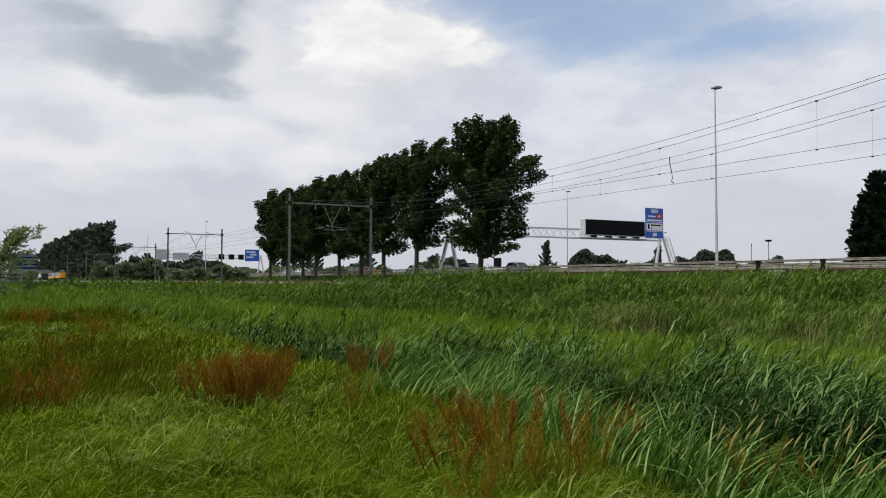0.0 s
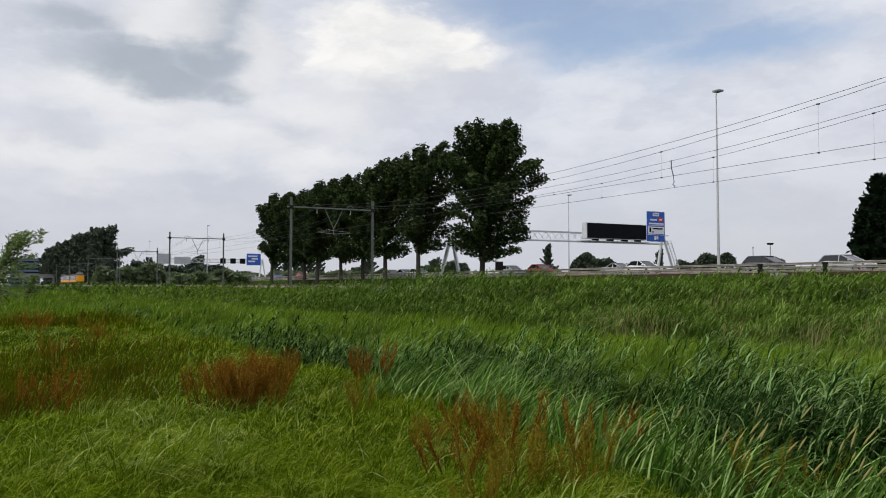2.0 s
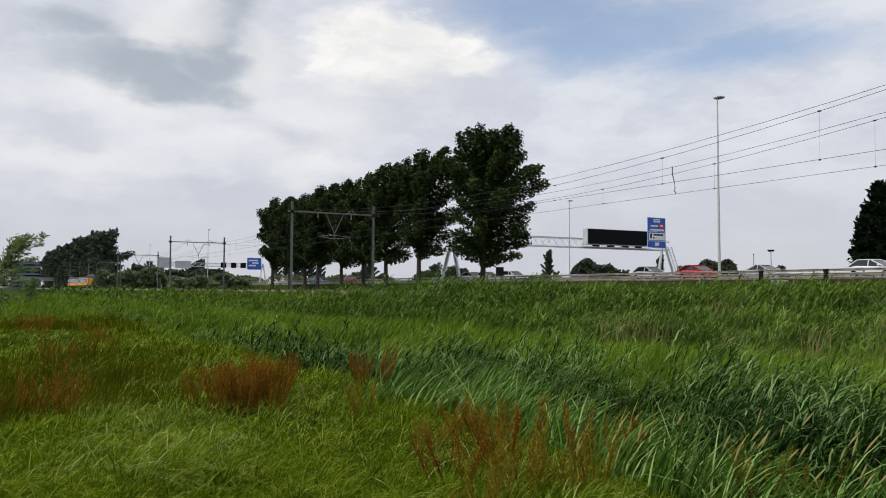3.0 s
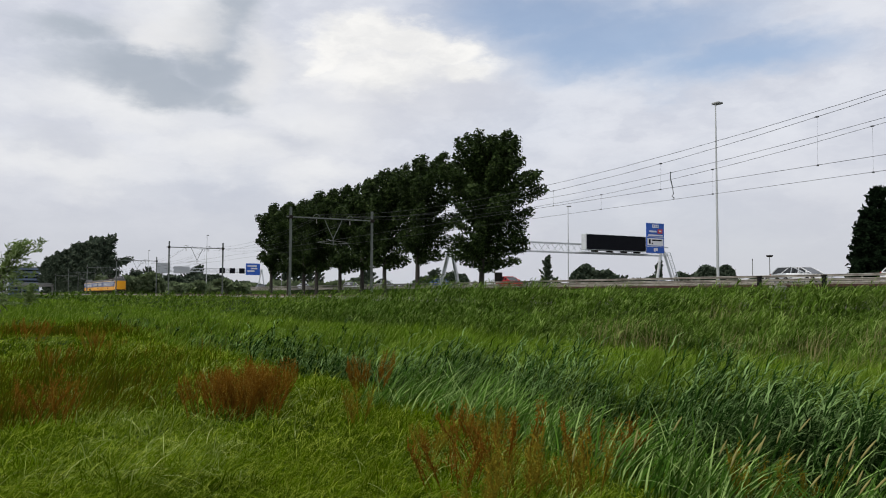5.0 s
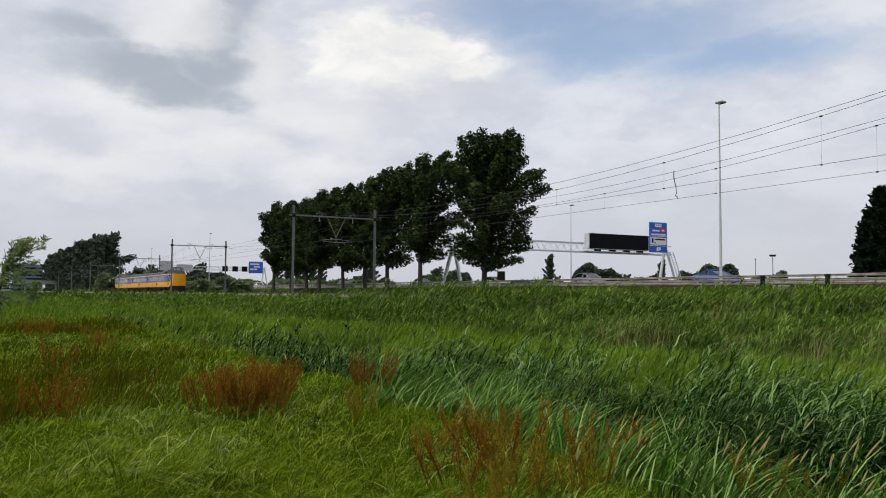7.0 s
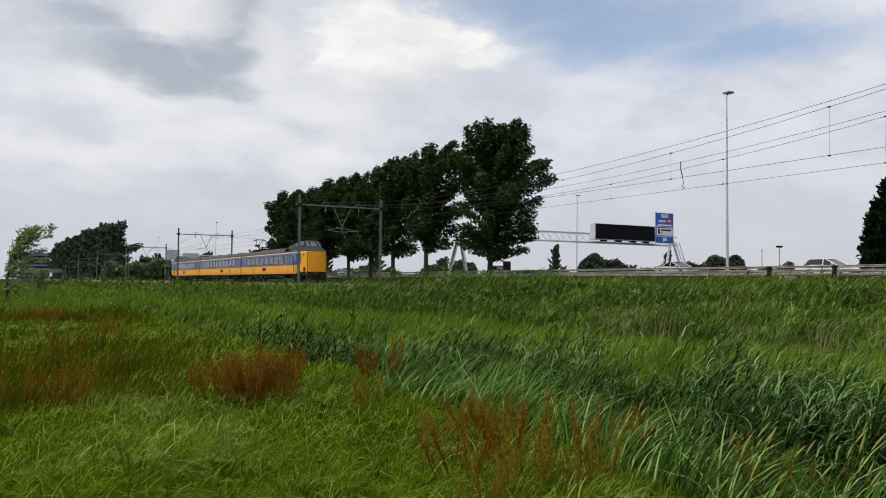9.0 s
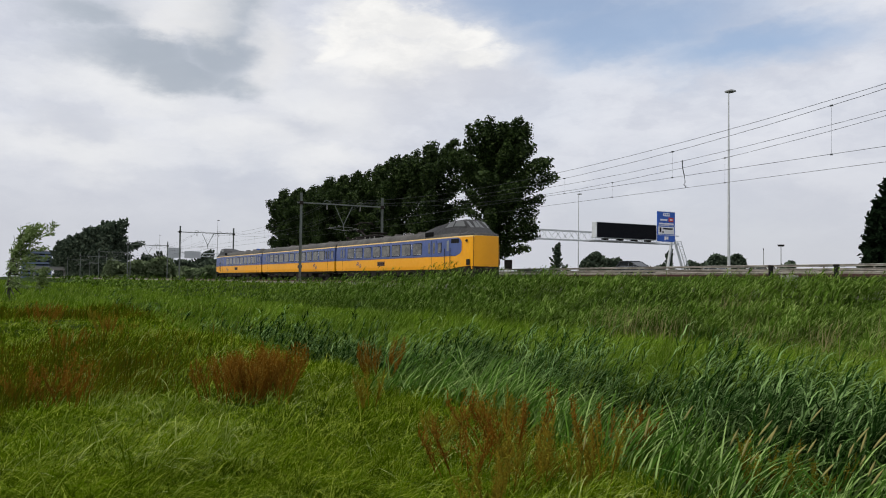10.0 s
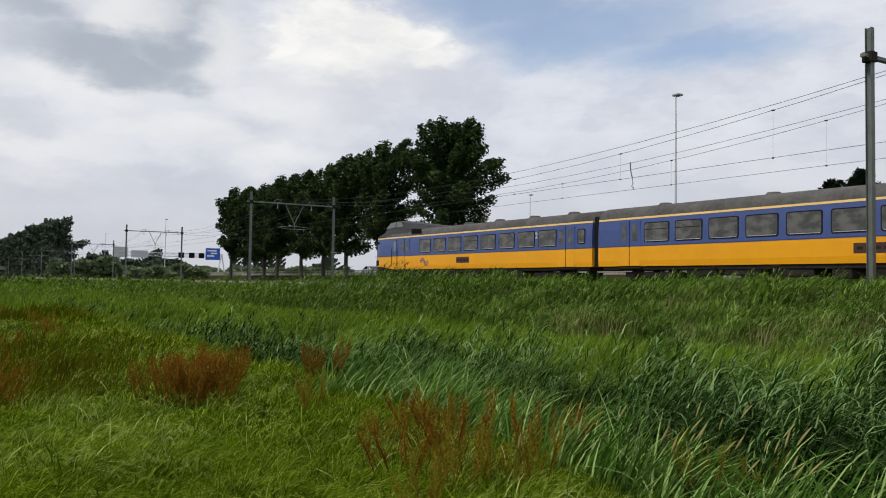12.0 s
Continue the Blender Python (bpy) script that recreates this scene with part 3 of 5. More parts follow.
def build_portal():
    top = empty("catenary_portal", (FIRST, 0, RAIL - 0.5), label="grey-green steel portal carrying the overhead line", category="catenary portal", group="catenary portals along the track")
    for y in MASTS:
        bm = bmesh.new()
        box(bm, (-0.115, y - 0.115, 0.0), (-0.10, y + 0.115, 10.1))
        box(bm, (0.10, y - 0.115, 0.0), (0.115, y + 0.115, 10.1))
        box(bm, (-0.099, y - 0.008, 0.0), (0.099, y + 0.008, 10.1))
        part("mast", bm, MAST, top)
        part("footing", boxed((-0.4, y - 0.4, -0.5), (0.4, y + 0.4, 0.22), 0.03), CONCRETE, top)
    part("beam", boxed((-0.1, MASTS[0] - 0.45, 8.95), (0.1, MASTS[1] + 0.3, 9.09), 0.012), MAST, top)
    for y in MASTS:
        part("clamp", boxed((-0.19, y - 0.2, 8.81), (0.19, y + 0.2, 9.19), 0.02), UNDER, top)
    part("small_plate", boxed((-0.131, MASTS[0] - 0.09, 2.55), (-0.117, MASTS[0] + 0.09, 2.9)), BLACK, top)
    for y in TRACKS:
        bm = bmesh.new()
        for k in range(8):
            a = math.pi * k / 8
            b = math.pi * (k + 1) / 8
            bar(bm, (0, y - 0.38 * math.cos(a), 9.12 + 0.3 * math.sin(a)), (0, y - 0.38 * math.cos(b), 9.12 + 0.3 * math.sin(b)), 0.03)
        part("bracket_hoop", bm, MAST, top)
        bm = bmesh.new()
        bar(bm, (0, y, 8.4), (0, y, 8.9), 0.05, sides=8)
        for k in range(3):
            bar(bm, (0, y, 8.42 + 0.07 * k), (0, y, 8.45 + 0.07 * k), 0.085, sides=10)
        part("insulator", bm, CONCRETE, top)
    # V-shaped drop bracket between the tracks with its registration arms
    mid = sum(TRACKS) / 2
    bm = bmesh.new()
    for s in (-1, 1):
        bar(bm, (0, mid + s * 1.05, 8.9), (0, mid, 6.75), 0.045)
    bar(bm, (0, mid, 6.95), (0, mid, 6.1), 0.05)
    part("drop_bracket", bm, MAST, top)
    for s in (-1, 1):
        bm = bmesh.new()
        bar(bm, (0, mid, 6.55), (0, mid + s * 1.7, 6.42), 0.022)
        bar(bm, (0, mid, 6.15), (0, mid + s * 1.9, 6.33), 0.022)
        part("registration_arm", bm, GALV, top)
    return top


portal = build_portal()
for x in (118.5, 50.6, -86.3, -154.1, -222.0, -290.0, -358.0, -426.0):
    copy_thing(portal, Matrix.Translation((x, 0, RAIL - 0.5)))


def wire(name, points, r, parent=None):
    """One unbroken wire through the points."""
    bm = bmesh.new()
    pts = [Vector(p) for p in points]
    rings = []
    for i, p in enumerate(pts):
        q = (pts[min(i + 1, len(pts) - 1)] - pts[max(i - 1, 0)]).to_track_quat("Z", "Y")
        rings.append([bm.verts.new(p + q @ Vector((r * math.cos(a), r * math.sin(a), 0))) for a in (0.8, 2.37, 3.94, 5.5)])
    for a, b in zip(rings, rings[1:]):
        for k in range(4):
            bm.faces.new((a[k], a[(k + 1) % 4], b[(k + 1) % 4], b[k]))
    return part(name, bm, WIRE, parent)


def build_wires():
    for y in TRACKS:
        line = empty("overhead_line", (0, 0, 0), label="sagging double catenary wires with droppers above the track", category="overhead line", group="overhead lines")
        zc = 7.50
        wire("contact_wire", [(x, y + (0.2 if i % 2 else -0.2), zc) for i, x in enumerate(np.arange(FIRST + 2 * SPAN, FIRST - 7 * SPAN, -SPAN))], 0.012, line)
        for name, low, a in (("messenger_wire", 8.38, 0.00172), ("feeder_wire", 8.86, 0.00142)):
            pts = []
            for k in range(-2, 6):
                x0 = FIRST - SPAN * k
                for i in range(14):
                    dx = -SPAN * i / 14
                    pts.append((x0 + dx, y + 0.03, low + a * (dx + SPAN / 2) ** 2))
            wire(name, pts, 0.012, line)
        for k in range(-1, 4):
            for i in range(1, 8):
                dx = -SPAN * (i - 0.35) / 7
                zt = 8.38 + 0.00172 * (dx + SPAN / 2) ** 2
                x = FIRST - SPAN * k + dx
                wire("dropper", [(x, y + 0.02, zt), (x, y, zc)], 0.0035, line)
                part("clip", boxed((x - 0.07, y - 0.02, zt - 0.03), (x + 0.07, y + 0.05, zt + 0.03)), WIRE, line)
                part("clip", boxed((x - 0.05, y - 0.02, zc - 0.02), (x + 0.05, y + 0.02, zc + 0.05)), WIRE, line)
        if y == TRACKS[1]:
            x = -36.3
            z0 = 8.86 + 0.00142 * (x + 52.2) ** 2
            wire("current_jumper", [(x, y, z0), (x, y, z0 - 0.45), (x + 0.15, y, z0 - 0.95), (x + 0.22, y, 7.85), (x + 0.1, y, 7.72), (x + 0.28, y, 7.6), (x + 0.25, y, zc)], 0.028, line)


build_wires()


def trackside():
    """Short posts and a cable marker at the near edge of the ballast."""
    for x, y in ((-20.2, 28.0), (-23.2, 28.0)):
        p = empty("marker_post", (x, y, 1.15), label="short black trackside marker post in the reeds", category="marker post", group="trackside marker posts")
        part("shaft", boxed((-0.07, -0.07, 0.0), (0.07, 0.07, 1.32), 0.02), BLACK, p)
        part("cap", boxed((-0.09, -0.09, 1.32), (0.09, 0.09, 1.4), 0.02), UNDER, p)
    b = empty("cable_box", (-22.3, 28.0, 1.15), label="pale weathered cable box beside the track", category="cable box")
    part("housing", boxed((-0.25, -0.18, 0.0), (0.25, 0.18, 0.9), 0.03), CONCRETE, b)
    part("lid", boxed((-0.28, -0.21, 0.9), (0.28, 0.21, 0.98), 0.02), CONCRETE, b)


trackside()

# ---- train ----
HALF = 1.40
ENDS = ((0.22, -27.05), (-27.55, -53.95), (-54.45, -80.5))


def section(top, shoulder=0.0):
    """Half outline of a carriage, from the skirt up to the roof's crown."""
    s = [(HALF - 0.03, 0.97), (HALF, 1.25), (HALF, 2.0), (HALF - 0.01, 2.9), (HALF - 0.05, 3.40), (HALF - 0.06, 3.50)]
    for k in range(1, 6):
        a = math.pi / 2 * k / 5
        s.append(((HALF - 0.06) * math.cos(a) ** 0.75 if k < 5 else 0.0, 3.50 + (top - 3.50) * math.sin(a) ** 0.9))
    return s


def shell(stations, z_lo, z_hi, grow=0.0):
    """Loft of the carriage outline between two heights along stations of (x, width factor, roof top)."""
    bm = bmesh.new()
    rings = []
    for x, wf, top in stations:
        s = section(top)
        pts = []
        for (a, b) in s:
            pts.append((a * wf + (grow if a > 0 else 0), b))
        # clip to the wanted band
        band = []
        zs = [p[1] for p in pts]
        def at(z):
            return float(np.interp(z, zs, [p[0] for p in pts]))
        hi = min(z_hi, top)
        band.append((at(z_lo), z_lo))
        for p in pts:
            if z_lo + 0.01 < p[1] < hi - 0.01 and p[0] > 0:
                band.append(p)
        band.append((at(hi) if hi < top - 0.005 else 0.0, hi))
        rings.append(band)
    k = min(len(b) for b in rings)
    full = []
    for (x, wf, top), band in zip(stations, rings):
        if len(band) > k:
            band = band[: k - 1] + [band[-1]]
        ring = [bm.verts.new((x, -a, z)) for a, z in band] + [bm.verts.new((x, a, z)) for a, z in reversed(band)]
        full.append(ring)
    for r0, r1 in zip(full, full[1:]):
        n = len(r0)
        for i in range(n - 1):
            if i == k - 1 and band[-1][0] == 0.0:
                continue
            bm.faces.new((r0[i], r0[i + 1], r1[i + 1], r1[i]))
    bm.faces.new(full[0])
    bm.faces.new(full[-1])
    bmesh.ops.remove_doubles(bm, verts=bm.verts, dist=0.0005)
    return bm


def pane(lo, hi, z0, z1, depth=0.03, r=0.09, proud=0.0):
    """A pane with rounded corners in the side wall (local y = 0 at the wall's face)."""
    bm = bmesh.new()
    out = []
    for cx, cz, a0 in ((hi - r, z1 - r, 0), (lo + r, z1 - r, 90), (lo + r, z0 + r, 180), (hi - r, z0 + r, 270)):
        for k in range(4):
            a = radians(a0 + 30 * k)
            out.append((cx + r * math.cos(a), cz + r * math.sin(a)))
    front = [bm.verts.new((x, -proud, z)) for x, z in out]
    back = [bm.verts.new((x, depth, z)) for x, z in out]
    bm.faces.new(front)
    n = len(out)
    for i in range(n):
        bm.faces.new((front[i], front[(i + 1) % n], back[(i + 1) % n], back[i]))
    return bm


def side_window(body, x0, x1, z0=2.22, z1=3.13, vent=False):
    """A tinted window with its rubber frame on both sides of a carriage."""
    for s in (1, -1):
        turn = Matrix.Identity(4) if s == 1 else Matrix.Rotation(math.pi, 4, "Z")
        a, b = (x0, x1) if s == 1 else (-x1, -x0)
        f = part("window", pane(a - 0.05, b + 0.05, z0 - 0.05, z1 + 0.05, 0.03, 0.12, 0.010), BLACK, body)
        f.matrix_basis = turn @ Matrix.Translation((0, -HALF, 0))
        p = part("pane", pane(a, b, z0, z1, 0.03, 0.09, 0.018), TRAIN_GLASS, f)
        # thin pale strip added as the glint on the window's lower rim
        part("sill_strip", boxed((a + 0.06, -0.024, z0 + 0.004), (b - 0.06, -0.012, z0 + 0.03)), SIGN_BACK, f)
        if vent:
            part("vent_bar", boxed((a, -0.026, z1 - 0.32), (b, -0.012, z1 - 0.29)), BLACK, f)


def side_door(body, x0, x1):
    """A pair of folding door leaves with narrow panes."""
    mid = (x0 + x1) / 2
    for s in (1, -1):
        turn = Matrix.Identity(4) if s == 1 else Matrix.Rotation(math.pi, 4, "Z")
        for a, b in ((x0, mid - 0.02), (mid + 0.02, x1)):
            if s == -1:
                a, b = -b, -a
            leaf = part("door", boxed((a, -0.012, 2.012), (b, 0.02, 3.30), 0.006), BLUE, body)
            leaf.matrix_basis = turn @ Matrix.Translation((0, -HALF, 0))
            part("door_foot", boxed((a, -0.012, 0.99), (b, 0.02, 1.95), 0.006), YELLOW, leaf)
            c = (a + b) / 2
            part("door_pane", pane(c - 0.17, c + 0.17, 2.25, 3.12, 0.03, 0.08, 0.02), TRAIN_GLASS, leaf)
        gap = part("door_seal", boxed((-0.022, -0.016, 0.98), (0.022, 0.02, 3.32)), BLACK, body)
        gap.matrix_basis = turn @ Matrix.Translation((mid * s, -HALF, 0))
        st = part("door_step", boxed((-0.85, -0.1, 0.84), (0.85, 0.1, 0.92), 0.01), UNDER, body)
        st.matrix_basis = turn @ Matrix.Translation((mid * s, -HALF + 0.05, 0))


def emblem(body, x, z=1.5):
    """Two interlocked arrows drawn as a plain ribbon."""
    for s in (1, -1):
        bm = bmesh.new()
        for k in (1, -1):
            pts = [(-0.40, 0.06), (-0.58, 0.06), (-0.36, 0.24), (-0.13, 0.24), (0.14, -0.08), (0.44, -0.08)]
            for (ax, az), (bx, bz) in zip(pts[1:], pts[2:]):
                bar(bm, (k * ax, 0, k * az), (k * bx, 0, k * bz), 0.055, sides=4)
            bar(bm, (k * -0.58, 0, k * 0.06), (k * -0.38, 0, k * -0.08), 0.055, sides=4)
        m = part("emblem", bm, LOGO_INK, body, "dark double-arrow emblem")
        m.matrix_basis = Matrix.Translation((x, -s * (HALF - 0.003), z)) @ Matrix.Diagonal((1, 0.2, 1, 1))


def class_mark(body, x):
    cu = bpy.data.curves.new("class_number", "FONT")
    cu.body, cu.size, cu.extrude, cu.align_x = "2", 0.5, 0.003, "CENTER"
    tmp = bpy.data.objects.new("class_number", cu)
    me = bpy.data.meshes.new_from_object(tmp)
    bpy.data.objects.remove(tmp)
    me.materials.append(SIGN_WHITE)
    ob = new("class_number", me)
    ob.parent = body
    ob["label"] = "white class number"
    ob.matrix_basis = Matrix.Translation((x, -HALF - 0.004, 2.72)) @ Euler((math.pi / 2, 0, 0)).to_matrix().to_4x4()


def bogie(body, x):
    bm = bmesh.new()
    for s in (-1, 1):
        box(bm, (x - 1.75, s * 1.12 - 0.07, 0.42), (x + 1.75, s * 1.12 + 0.07, 0.68), 0.03)
        for k in (-1.25, 1.25):
            box(bm, (x + k - 0.2, s * 1.12 - 0.12, 0.3), (x + k + 0.2, s * 1.12 + 0.12, 0.62), 0.04)
            bar(bm, (x + k * 0.62, s * 1.14, 0.5), (x + k * 0.62, s * 1.14, 0.9), 0.1, sides=10)
    box(bm, (x - 0.3, -1.1, 0.4), (x + 0.3, 1.1, 0.7), 0.04)
    b = part("bogie", bm, UNDER, body)
    for k in (-1.25, 1.25):
        w = bmesh.new()
        bar(w, (0, -1.0, 0), (0, 1.0, 0), 0.08, sides=10)
        for s in (-1, 1):
            bar(w, (0, s * 0.685, 0), (0, s * 0.82, 0), 0.46, sides=24)
        o = part("wheelset", w, UNDER, b)
        o.location = (x + k, 0, 0.46)


def roof_fan(body, x):
    bm = bmesh.new()
    bar(bm, (x, -0.45, 4.05), (x, -0.45, 4.20), 0.42, 0.28, 14)
    part("roof_vent", bm, ROOF_GREY, body)


def carriage(train, x1, x0, cab=0):
    """One carriage between x0 (rear) and x1 (front); cab: +1 driver's cab at its front, -1 at its rear."""
    flat = 4.15
    n = 12
    xs = [x0 + (x1 - x0) * k / n for k in range(n + 1)]
    wf = [1.0] * (n + 1)
    if cab:
        nose = [(9.0, 1.0), (6.0, 1.0), (3.0, 1.0), (2.0, 1.0), (1.3, 0.99), (0.7, 0.965), (0.3, 0.92), (0.08, 0.86), (0.0, 0.80)]
        end = x1 if cab == 1 else x0
        xs = [x0 + (x1 - x0) * k / 8 for k in range(9) if abs(x0 + (x1 - x0) * k / 8 - end) > 9.2]
        wf = [1.0] * len(xs)
        extra = [(end - cab * d, w) for d, w in nose]
        both = sorted(list(zip(xs, wf)) + extra)
        xs, wf = [b[0] for b in both], [b[1] for b in both]
    end = x1 if cab == 1 else x0
    st = [(x, w, flat - (0.46 * (1 - min(1.0, abs(x - end) / 2.6)) if cab else 0.0)) for x, w in zip(xs, wf)]
    blue = [q for q in st if q[0] < x1 - 1.2] if cab == 1 else st
    body = part("carriage", shell(blue, 2.0, 3.40), BLUE, train, "blue and yellow railway carriage")
    if cab == 1:
        part("nose", shell([q for q in st if q[0] > x1 - 2.1], 2.0, 3.40, -0.001), YELLOW, body)
    part("lower_side", shell(st, 0.97, 2.0), YELLOW, body)
    part("gutter_stripe", shell(st, 3.40, 3.50, 0.008), CREAM, body)
    part("roof", shell(st, 3.50, 4.15), ROOF_GREY, body, smooth=True)
    for s in (-1, 1):
        part("belt_line", boxed((x0 + 0.05, s * (HALF + 0.003) - 0.006, 1.985), (x1 - 0.05 if cab != 1 else x1 - 2.1, s * (HALF + 0.003) + 0.006, 2.03)), LOGO_INK, body)
    # underframe boxes
    rng = random.Random(int(-x0))
    x = x0 + 6.0
    while x < x1 - 7.0:
        w = rng.uniform(0.8, 2.4)
        part("equipment_case", boxed((x, -1.25, rng.uniform(0.35, 0.5)), (x + w, 1.25, 0.968), 0.04), UNDER, body)
        x += w + rng.uniform(0.15, 0.9)
    part("sole_bar", boxed((x0 + 0.3, -1.3, 0.78), (x1 - (3.2 if cab == 1 else 0.3), 1.3, 0.965), 0.02), UNDER, body)
    bogie(body, x0 + 3.6)
    bogie(body, x1 - 3.6)
    return body


def cab_front(body, end, s):
    """The raised cockpit and the yellow nose at the end of a driving carriage; s: +1 forwards, -1 backwards."""
    turn = Matrix.Translation((end, 0, 0)) @ (Matrix.Identity(4) if s == 1 else Matrix.Rotation(math.pi, 4, "Z"))
    def put(name, bm, mat, label="", smooth=False):
        bm.transform(turn)
        return part(name, bm, mat, body, label, smooth)
    # yellow panel wrapped round the leading nose, with the curved edge to the blue
    bm = bmesh.new()
    for side in (-1, 1) if s == 1 else ():
        bm = bmesh.new()
        edge = []
        for k in range(13):
            z = 2.0 + 1.4 * k / 12
            c = (z - 2.72) / 0.70
            back = -2.12 + 0.95 * math.sqrt(max(0.0, 1 - min(1.0, abs(c)) ** 2.4))
            edge.append((back, z))
        front = [bm.verts.new((-1.15, side * (HALF * 0.99 + 0.008), z)) for _, z in edge]
        rear = [bm.verts.new((min(x, -1.2), side * (HALF + 0.008), z)) for x, z in edge]
        for i in range(12):
            bm.faces.new((front[i], front[i + 1], rear[i + 1], rear[i]))
        put("nose_side", bm, YELLOW)
    # front wall: slightly bowed, with gangway doors
    bm = bmesh.new()
    rows = []
    for z in (1.18, 2.0, 2.8, 3.47):
        lean = 0.0 if z < 2.9 else -0.03
        rows.append([bm.verts.new((lean + 0.14 * (1 - (y / 1.12) ** 2) + 0.004, y, z)) for y in np.linspace(-1.12, 1.12, 9)])
    for r0, r1 in zip(rows, rows[1:]):
        for i in range(8):
            bm.faces.new((r0[i], r0[i + 1], r1[i + 1], r1[i]))
    put("nose_front", bm, YELLOW, smooth=True)
    # cockpit: the roof swells up to a glazed cabin
    prof = [(-10.4, 0.30, 4.10), (-9.0, 0.6, 4.18), (-7.6, 0.9, 4.32), (-6.2, 1.04, 4.50), (-4.6, 1.08, 4.66), (-3.4, 1.05, 4.82), (-2.2, 1.0, 4.84), (-1.75, 0.97, 4.74), (-0.85, 0.92, 4.12), (-0.35, 0.86, 3.82), (-0.02, 0.78, 3.60)]
    bm = bmesh.new()
    rings = []
    for x, w, top in prof:
        wide = 1.33 if x < -0.75 else (1.25 if x < -0.3 else 1.13)
        if x < -9:
            wide = 1.30
        rings.append([bm.verts.new((x, y, z)) for y, z in ((-wide, 3.50), (-wide * 0.985, 3.62), (-w * 1.06, 3.62 + (top - 3.62) * 0.55), (-w * 0.9, top - 0.06 * (top - 3.5)), (-w * 0.5, top), (w * 0.5, top), (w * 0.9, top - 0.06 * (top - 3.5)), (w * 1.06, 3.62 + (top - 3.62) * 0.55), (wide * 0.985, 3.62), (wide, 3.50))])
    for r0, r1 in zip(rings, rings[1:]):
        for i in range(9):
            bm.faces.new((r0[i], r0[i + 1], r1[i + 1], r1[i]))
    bm.faces.new(rings[0])
    bm.faces.new(rings[-1])
    put("cockpit_roof", bm, COCKPIT, "dark grey raised driver's cockpit")
    # cockpit panes: windscreen halves, corner panes, side panes
    def quad(name, pts, mat=CAB_GLASS):
        bm = bmesh.new()
        vs = [bm.verts.new(p) for p in pts]
        bm.faces.new(vs)
        n = bmesh.ops.solidify(bm, geom=bm.faces[:], thickness=0.02)
        put(name, bm, mat)
    for k in (-1, 1):
        quad("windscreen", [(-1.66, k * 0.03, 4.69), (-1.66, k * 0.80, 4.65), (-0.92, k * 0.80, 4.14), (-0.88, k * 0.03, 4.165)])
        quad("cockpit_window", [(-1.85, k * 0.945, 4.70), (-2.75, k * 0.985, 4.72), (-2.95, k * 1.135, 4.30), (-1.25, k * 1.075, 4.22)])
        quad("cockpit_window", [(-2.95, k * 0.995, 4.72), (-3.75, k * 1.02, 4.66), (-4.35, k * 1.15, 4.25), (-3.12, k * 1.145, 4.29)])
        quad("vent_grille", [(-5.9, k * 1.34, 4.02), (-7.4, k * 1.34, 3.98), (-7.4, k * 1.36, 3.64), (-5.9, k * 1.36, 3.66)], BLACK)
    # lamps and marker panels on the nose
    for k in (-1, 1):
        put("head_lamp", boxed((-0.62, k * 1.33 - 0.05, 1.28), (-0.18, k * 1.33 + 0.03, 1.72), 0.02), UNDER)
        bm = pane(-0.72, -0.42, 3.02, 3.20, 0.02, 0.08, 0.012) if k == 1 else pane(0.42, 0.72, 3.02, 3.20, 0.02, 0.08, 0.012)
        if k == -1:
            bm.transform(Matrix.Rotation(math.pi, 4, "Z"))
        bm.transform(Matrix.Translation((0, -k * (HALF * 0.985 + 0.004), 0)))
        put("marker_lamp", bm, BLACK)
    for k in (-1, 1):
        put("gangway_joint", boxed((-0.02, k * 1.10 - 0.012, 1.2), (0.03, k * 1.10 + 0.012, 3.45)), UNDER)
    # plough and coupler below
    put("snow_plough", boxed((-0.6, -1.15, 0.25), (0.1, 1.15, 0.95), 0.12), UNDER)
    put("coupler", boxed((0.1, -0.25, 0.8), (0.75, 0.25, 1.15), 0.06), UNDER)
    bm = bmesh.new()
    for side in (-1, 1):
        up = [bm.verts.new((x, side * y, z)) for x, y, z in ((-3.3, 1.395, 0.965), (-1.5, 1.41, 1.15), (-0.75, 1.375, 1.19), (-0.3, 1.31, 1.2), (0.0, 1.14, 1.2))]
        down = [bm.verts.new((x, side * y, z)) for x, y, z in ((-3.0, 1.36, 0.93), (-1.5, 1.36, 0.80), (-0.75, 1.33, 0.72), (-0.3, 1.27, 0.7), (0.0, 1.1, 0.7))]
        for k in range(4):
            bm.faces.new((up[k], up[k + 1], down[k + 1], down[k]))
    front = [bm.verts.new(p) for p in ((0.02, -1.13, 1.19), (0.155, 0, 1.19), (0.02, 1.13, 1.19), (0.0, 1.1, 0.7), (0.0, -1.1, 0.7))]
    bm.faces.new(front)
    put("nose_skirt", bm, UNDER)
    # grey cab door with its hand rails
    for k in (-1, 1):
        put("cab_door", boxed((-3.70, k * 1.405 - 0.012, 2.02), (-3.10, k * 1.405 + 0.012, 3.28), 0.01), BLUE)
        put("cab_door_foot", boxed((-3.70, k * 1.405 - 0.012, 1.02), (-3.10, k * 1.405 + 0.012, 1.98), 0.01), YELLOW)
        put("cab_door_pane", boxed((-3.57, k * 1.42 - 0.01, 2.4), (-3.23, k * 1.42 + 0.01, 3.2), 0.01), GALV)
        for x in (-3.86, -2.97):
            put("hand_rail", bar(bmesh.new(), (x, k * 1.46, 1.2), (x, k * 1.46, 2.6), 0.025), UNDER)


